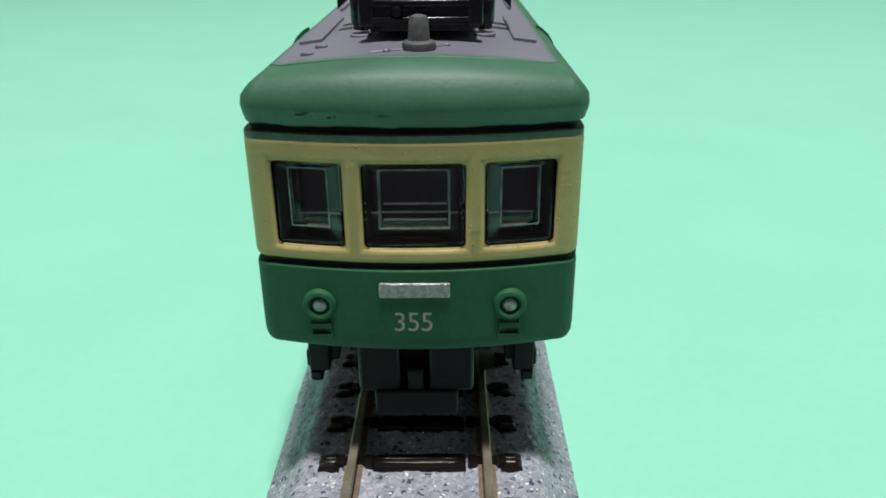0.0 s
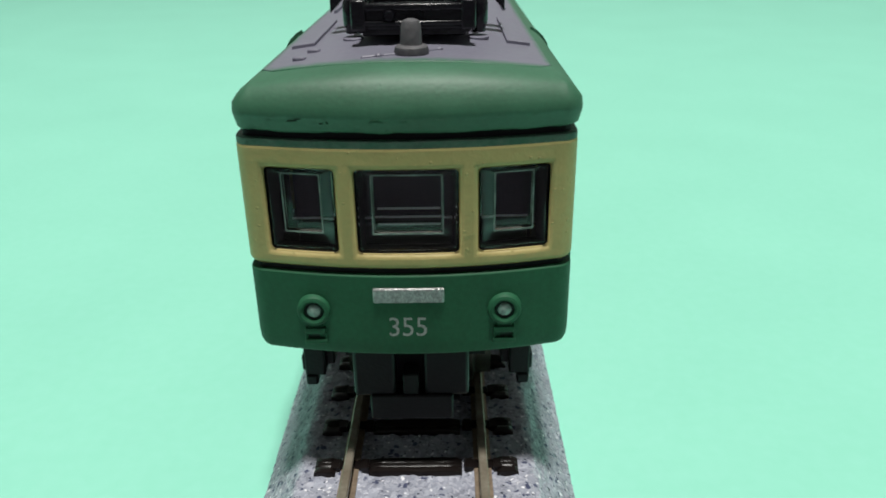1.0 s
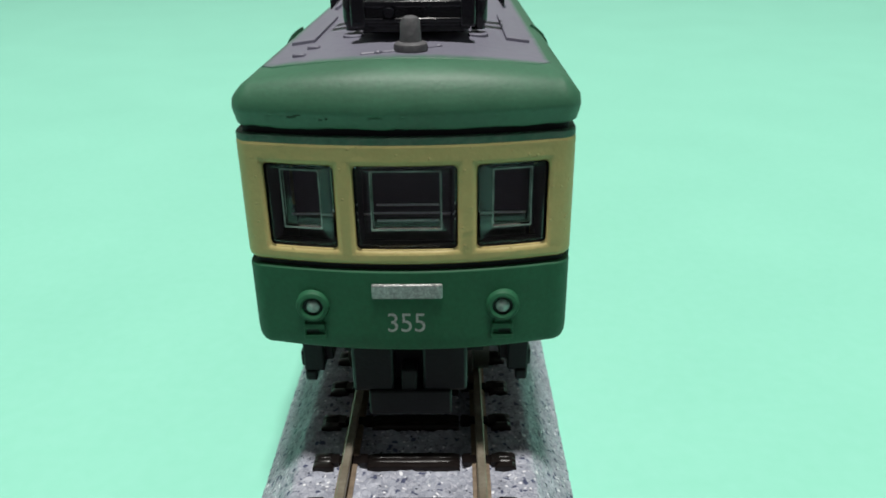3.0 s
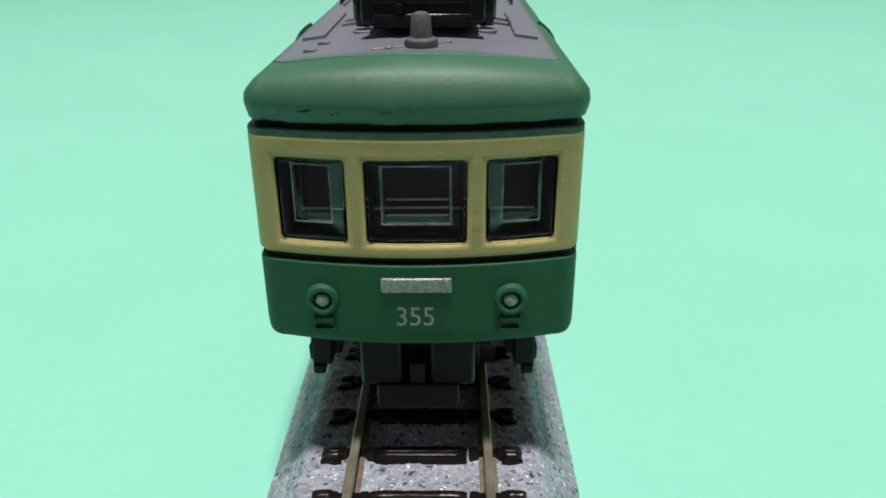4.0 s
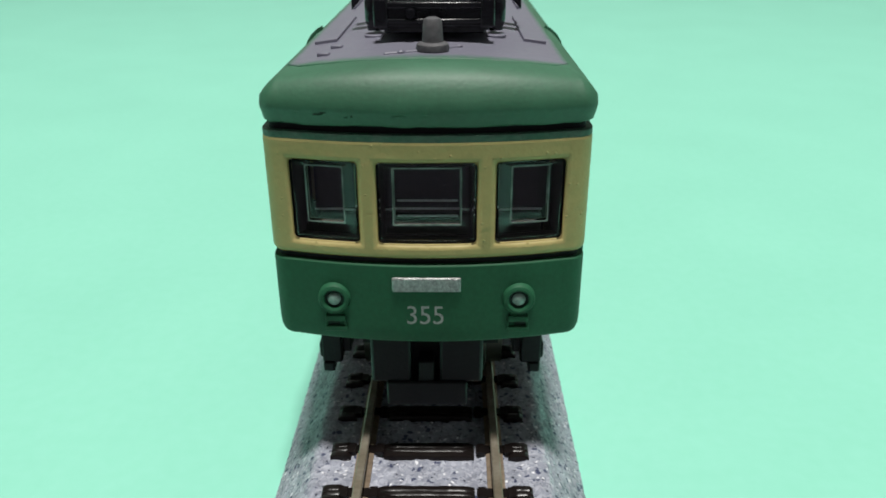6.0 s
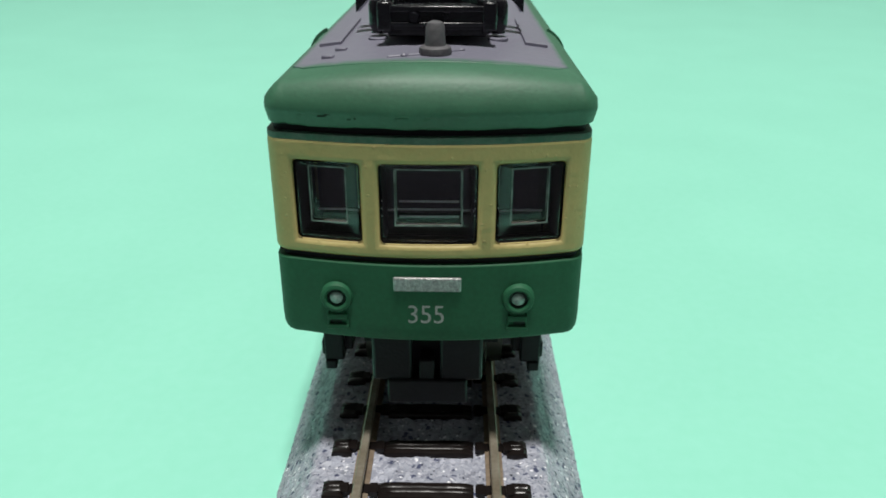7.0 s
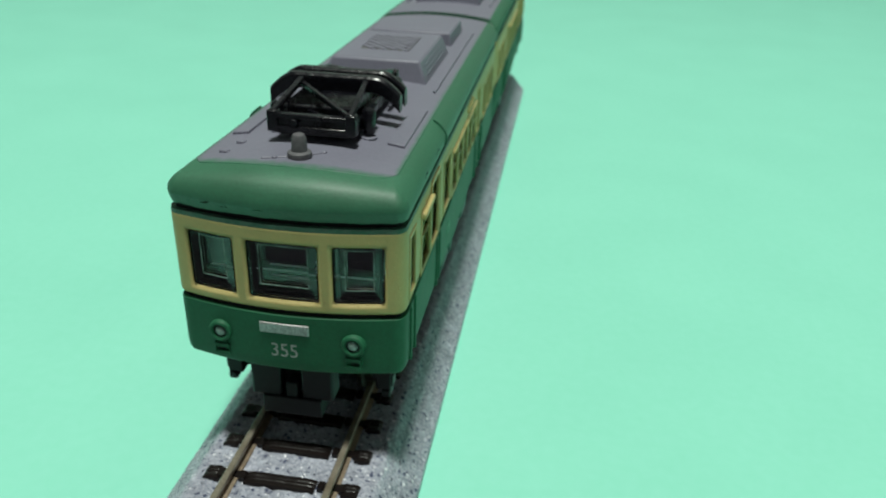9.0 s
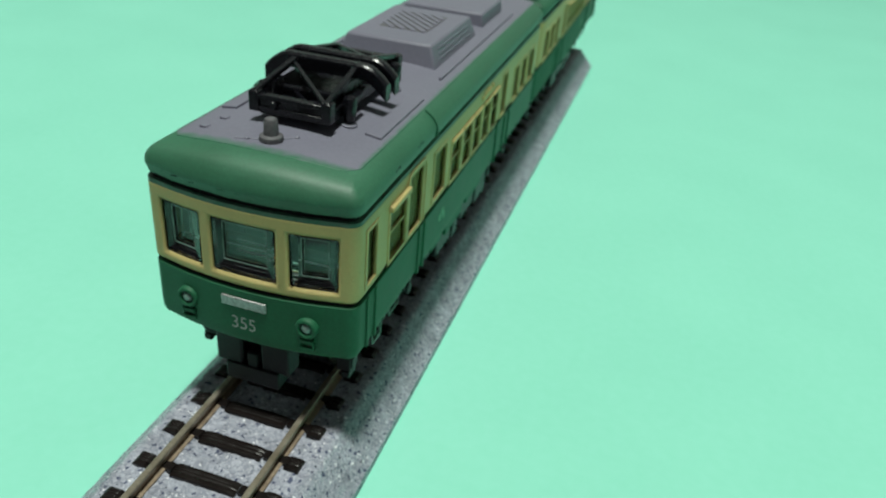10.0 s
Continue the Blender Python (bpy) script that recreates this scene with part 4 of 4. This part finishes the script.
    air_conditioner(car, 0.15, 33.0, 51.0)
    bm = prism(bmesh.new(), [(-6.0, 54.9, 33.4), (6.2, 54.9, 33.4), (6.2, 66.5, 33.4), (-6.0, 66.5, 33.4)],
               [(-5.7, 55.2, 35.8), (5.9, 55.2, 35.8), (5.9, 66.2, 35.8), (-5.7, 66.2, 35.8)])
    part("roof_box", bm, GREY, car, "low grey equipment box on the roof", 0.3, 3)
    bogie(car, 17.6)
    bogie(car, 64.5)
    # front underframe: coupler pocket, plough
    bm = bmesh.new()
    box(bm, -4.2, -1.3, 0.9, 3.2, 11.45, 16.3), box(bm, 0.7, 3.8, 0.9, 3.2, 11.45, 16.3)
    buffer = part("buffer_plate", bm, CHASSIS, car, "dark grey plates under the front", 0.25)
    part("pocket", box(bmesh.new(), -1.4, 0.8, 2.4, 3.0, 11.3, 16.3), LINING, buffer)
    part("coupler", box(bmesh.new(), -0.8, 0.3, 0.9, 3.6, 11.45, 13.2), LINING, car, "", 0.12)
    part("plough", box(bmesh.new(), -3.1, 2.7, 0.7, 4.6, 9.6, 11.6), CHASSIS, car, "dark grey box under the coupler", 0.15)
    part("chassis", box(bmesh.new(), -5.0, 5.0, 3.2, LENGTH - 3, 13.4, 16.4), CHASSIS, car)
    for x in (-6.35, 6.1):
        headlight(car, x)
    if leading:
        bm = box(bmesh.new(), -2.4, 2.2, bow(0) - 0.13, bow(0) + 0.3, 19.45, 20.5)
        part("destination_plate", bm, SILVER, car, "rough silver-painted plate with a blank face", 0.12)
        num = new("running_number", text_mesh("355", 2.45, "running_number", WHITE))
        num.parent, num.location = car, (-0.2 * MM, (bow(0) - 0.02) * MM, 17.6 * MM)
        tagged(num, "pale grey printed running number 355")
        for y, z in ((9.4, 31.75), (9.9, 31.9), (10.4, 31.8), (15.6, 31.8), (16.2, 31.95), (16.8, 31.85)):
            part("paint_chip", box(bmesh.new(), W - 0.1, W + 0.2, y - 0.13, y + 0.13, z - 0.1, z + 0.1), CHIP_SHADE, car)
        # casting marks along the front lip of the roof, and a chip higher up
        for x, z, w, h in ((-6.6, 31.35, 0.6, 0.05), (-6.25, 31.48, 0.4, 0.04), (-4.85, 31.22, 0.25, 0.06), (-4.5, 31.27, 0.08, 0.12), (2.45, 32.75, 0.25, 0.05)):
            y = bow(x) + float(np.interp(z, (31.1, 31.42, 31.75, 32.55, 32.95), (-0.03, -0.2, -0.22, 0.2, 0.5)))
            part("casting_mark", bar(bmesh.new(), (x - w / 2, y + 0.06, z), (x + w / 2, y + 0.06, z + 0.3 * h), 0.12, h), CHIP_SHADE, car)
        # a run of thick cream paint under the eaves
        for y, z, r in ((41.2, 28.7, 0.3), (42.3, 28.95, 0.42), (43.6, 29.05, 0.5), (44.7, 28.9, 0.35), (45.9, 29.1, 0.4)):
            bm = lathe(bmesh.new(), (W - 0.15, y, z), (1, 0, 0.2), [(r, 0), (r * 0.95, 0.2), (r * 0.7, 0.38), (r * 0.3, 0.46), (0, 0.48)], 12)
            part("paint_run", bm, CREAM, car)
        # roof lamp with its cable
        bm = lathe(bmesh.new(), (0.33, 5.2, 34.25), (0, 0, 1), [(1.05, 0), (1.1, 0.2), (1.04, 0.5), (0.9, 0.6), (0.7, 0.64), (0.67, 1.0), (0.62, 1.85), (0.5, 2.08), (0.25, 2.18), (0, 2.2)], 28)
        part("roof_lamp", bm, KNOB, car, "small grey cylindrical roof lamp on a round foot")
        bm = bmesh.new()
        for p, q in (((-0.6, 4.9, 34.3), (-1.4, 4.6, 34.29)), ((-1.95, 4.42, 34.28), (-2.7, 4.2, 34.25)), ((1.2, 5.9, 34.3), (2.0, 6.7, 34.27))):
            lathe(bm, p, Vector(q) - Vector(p), [(0.04, -0.1), (0.13, 0), (0.13, (Vector(q) - Vector(p)).length), (0.04, (Vector(q) - Vector(p)).length + 0.1)], 10)
        lathe(bm, (-1.7, 4.5, 34.2), (0, 0, 1), [(0.24, 0), (0.24, 0.18), (0.14, 0.28), (0, 0.3)], 12)
        lathe(bm, (2.05, 6.75, 34.2), (0, 0, 1), [(0.26, 0), (0.26, 0.16), (0.15, 0.25), (0, 0.27)], 12)
        part("cable", bm, GREY, car)
        for x, y in ((-6.95, 5.9), (-6.4, 8.4)):
            z = crown(x)
            bm = bmesh.new()
            bar(bm, (x - 0.4, y, z + 0.05), (x + 0.4, y - 0.1, z + 0.05), 0.34, 0.44)
            bar(bm, (x + 0.3, y + 0.1, z + 0.05), (x + 0.3, y + 0.5, z + 0.05), 0.26, 0.36)
            part("roof_hook", bm, GREY, car, "", 0.09)
        pantograph(car, 0.35, 18.0)
    return car


front_car = tram_car((0.07, 0, 0), "green and cream model tram car with black pantograph", True)
rear_car = tram_car((0.07, 158.0, 0), "green and cream trailing tram car coupled behind the first", False)
rear_car.rotation_euler[2] = math.pi
# the gangway between the cars
bm = bmesh.new()
for i in range(6):
    y = 77.6 + i * 0.5
    box(bm, -9.7 - 0.3 * (i % 2), 9.7 + 0.3 * (i % 2), y, y + 0.5, 15.5, 32)
solid("gangway_bellows", bm, LINING, "black gangway bellows between the two cars", "gangway")
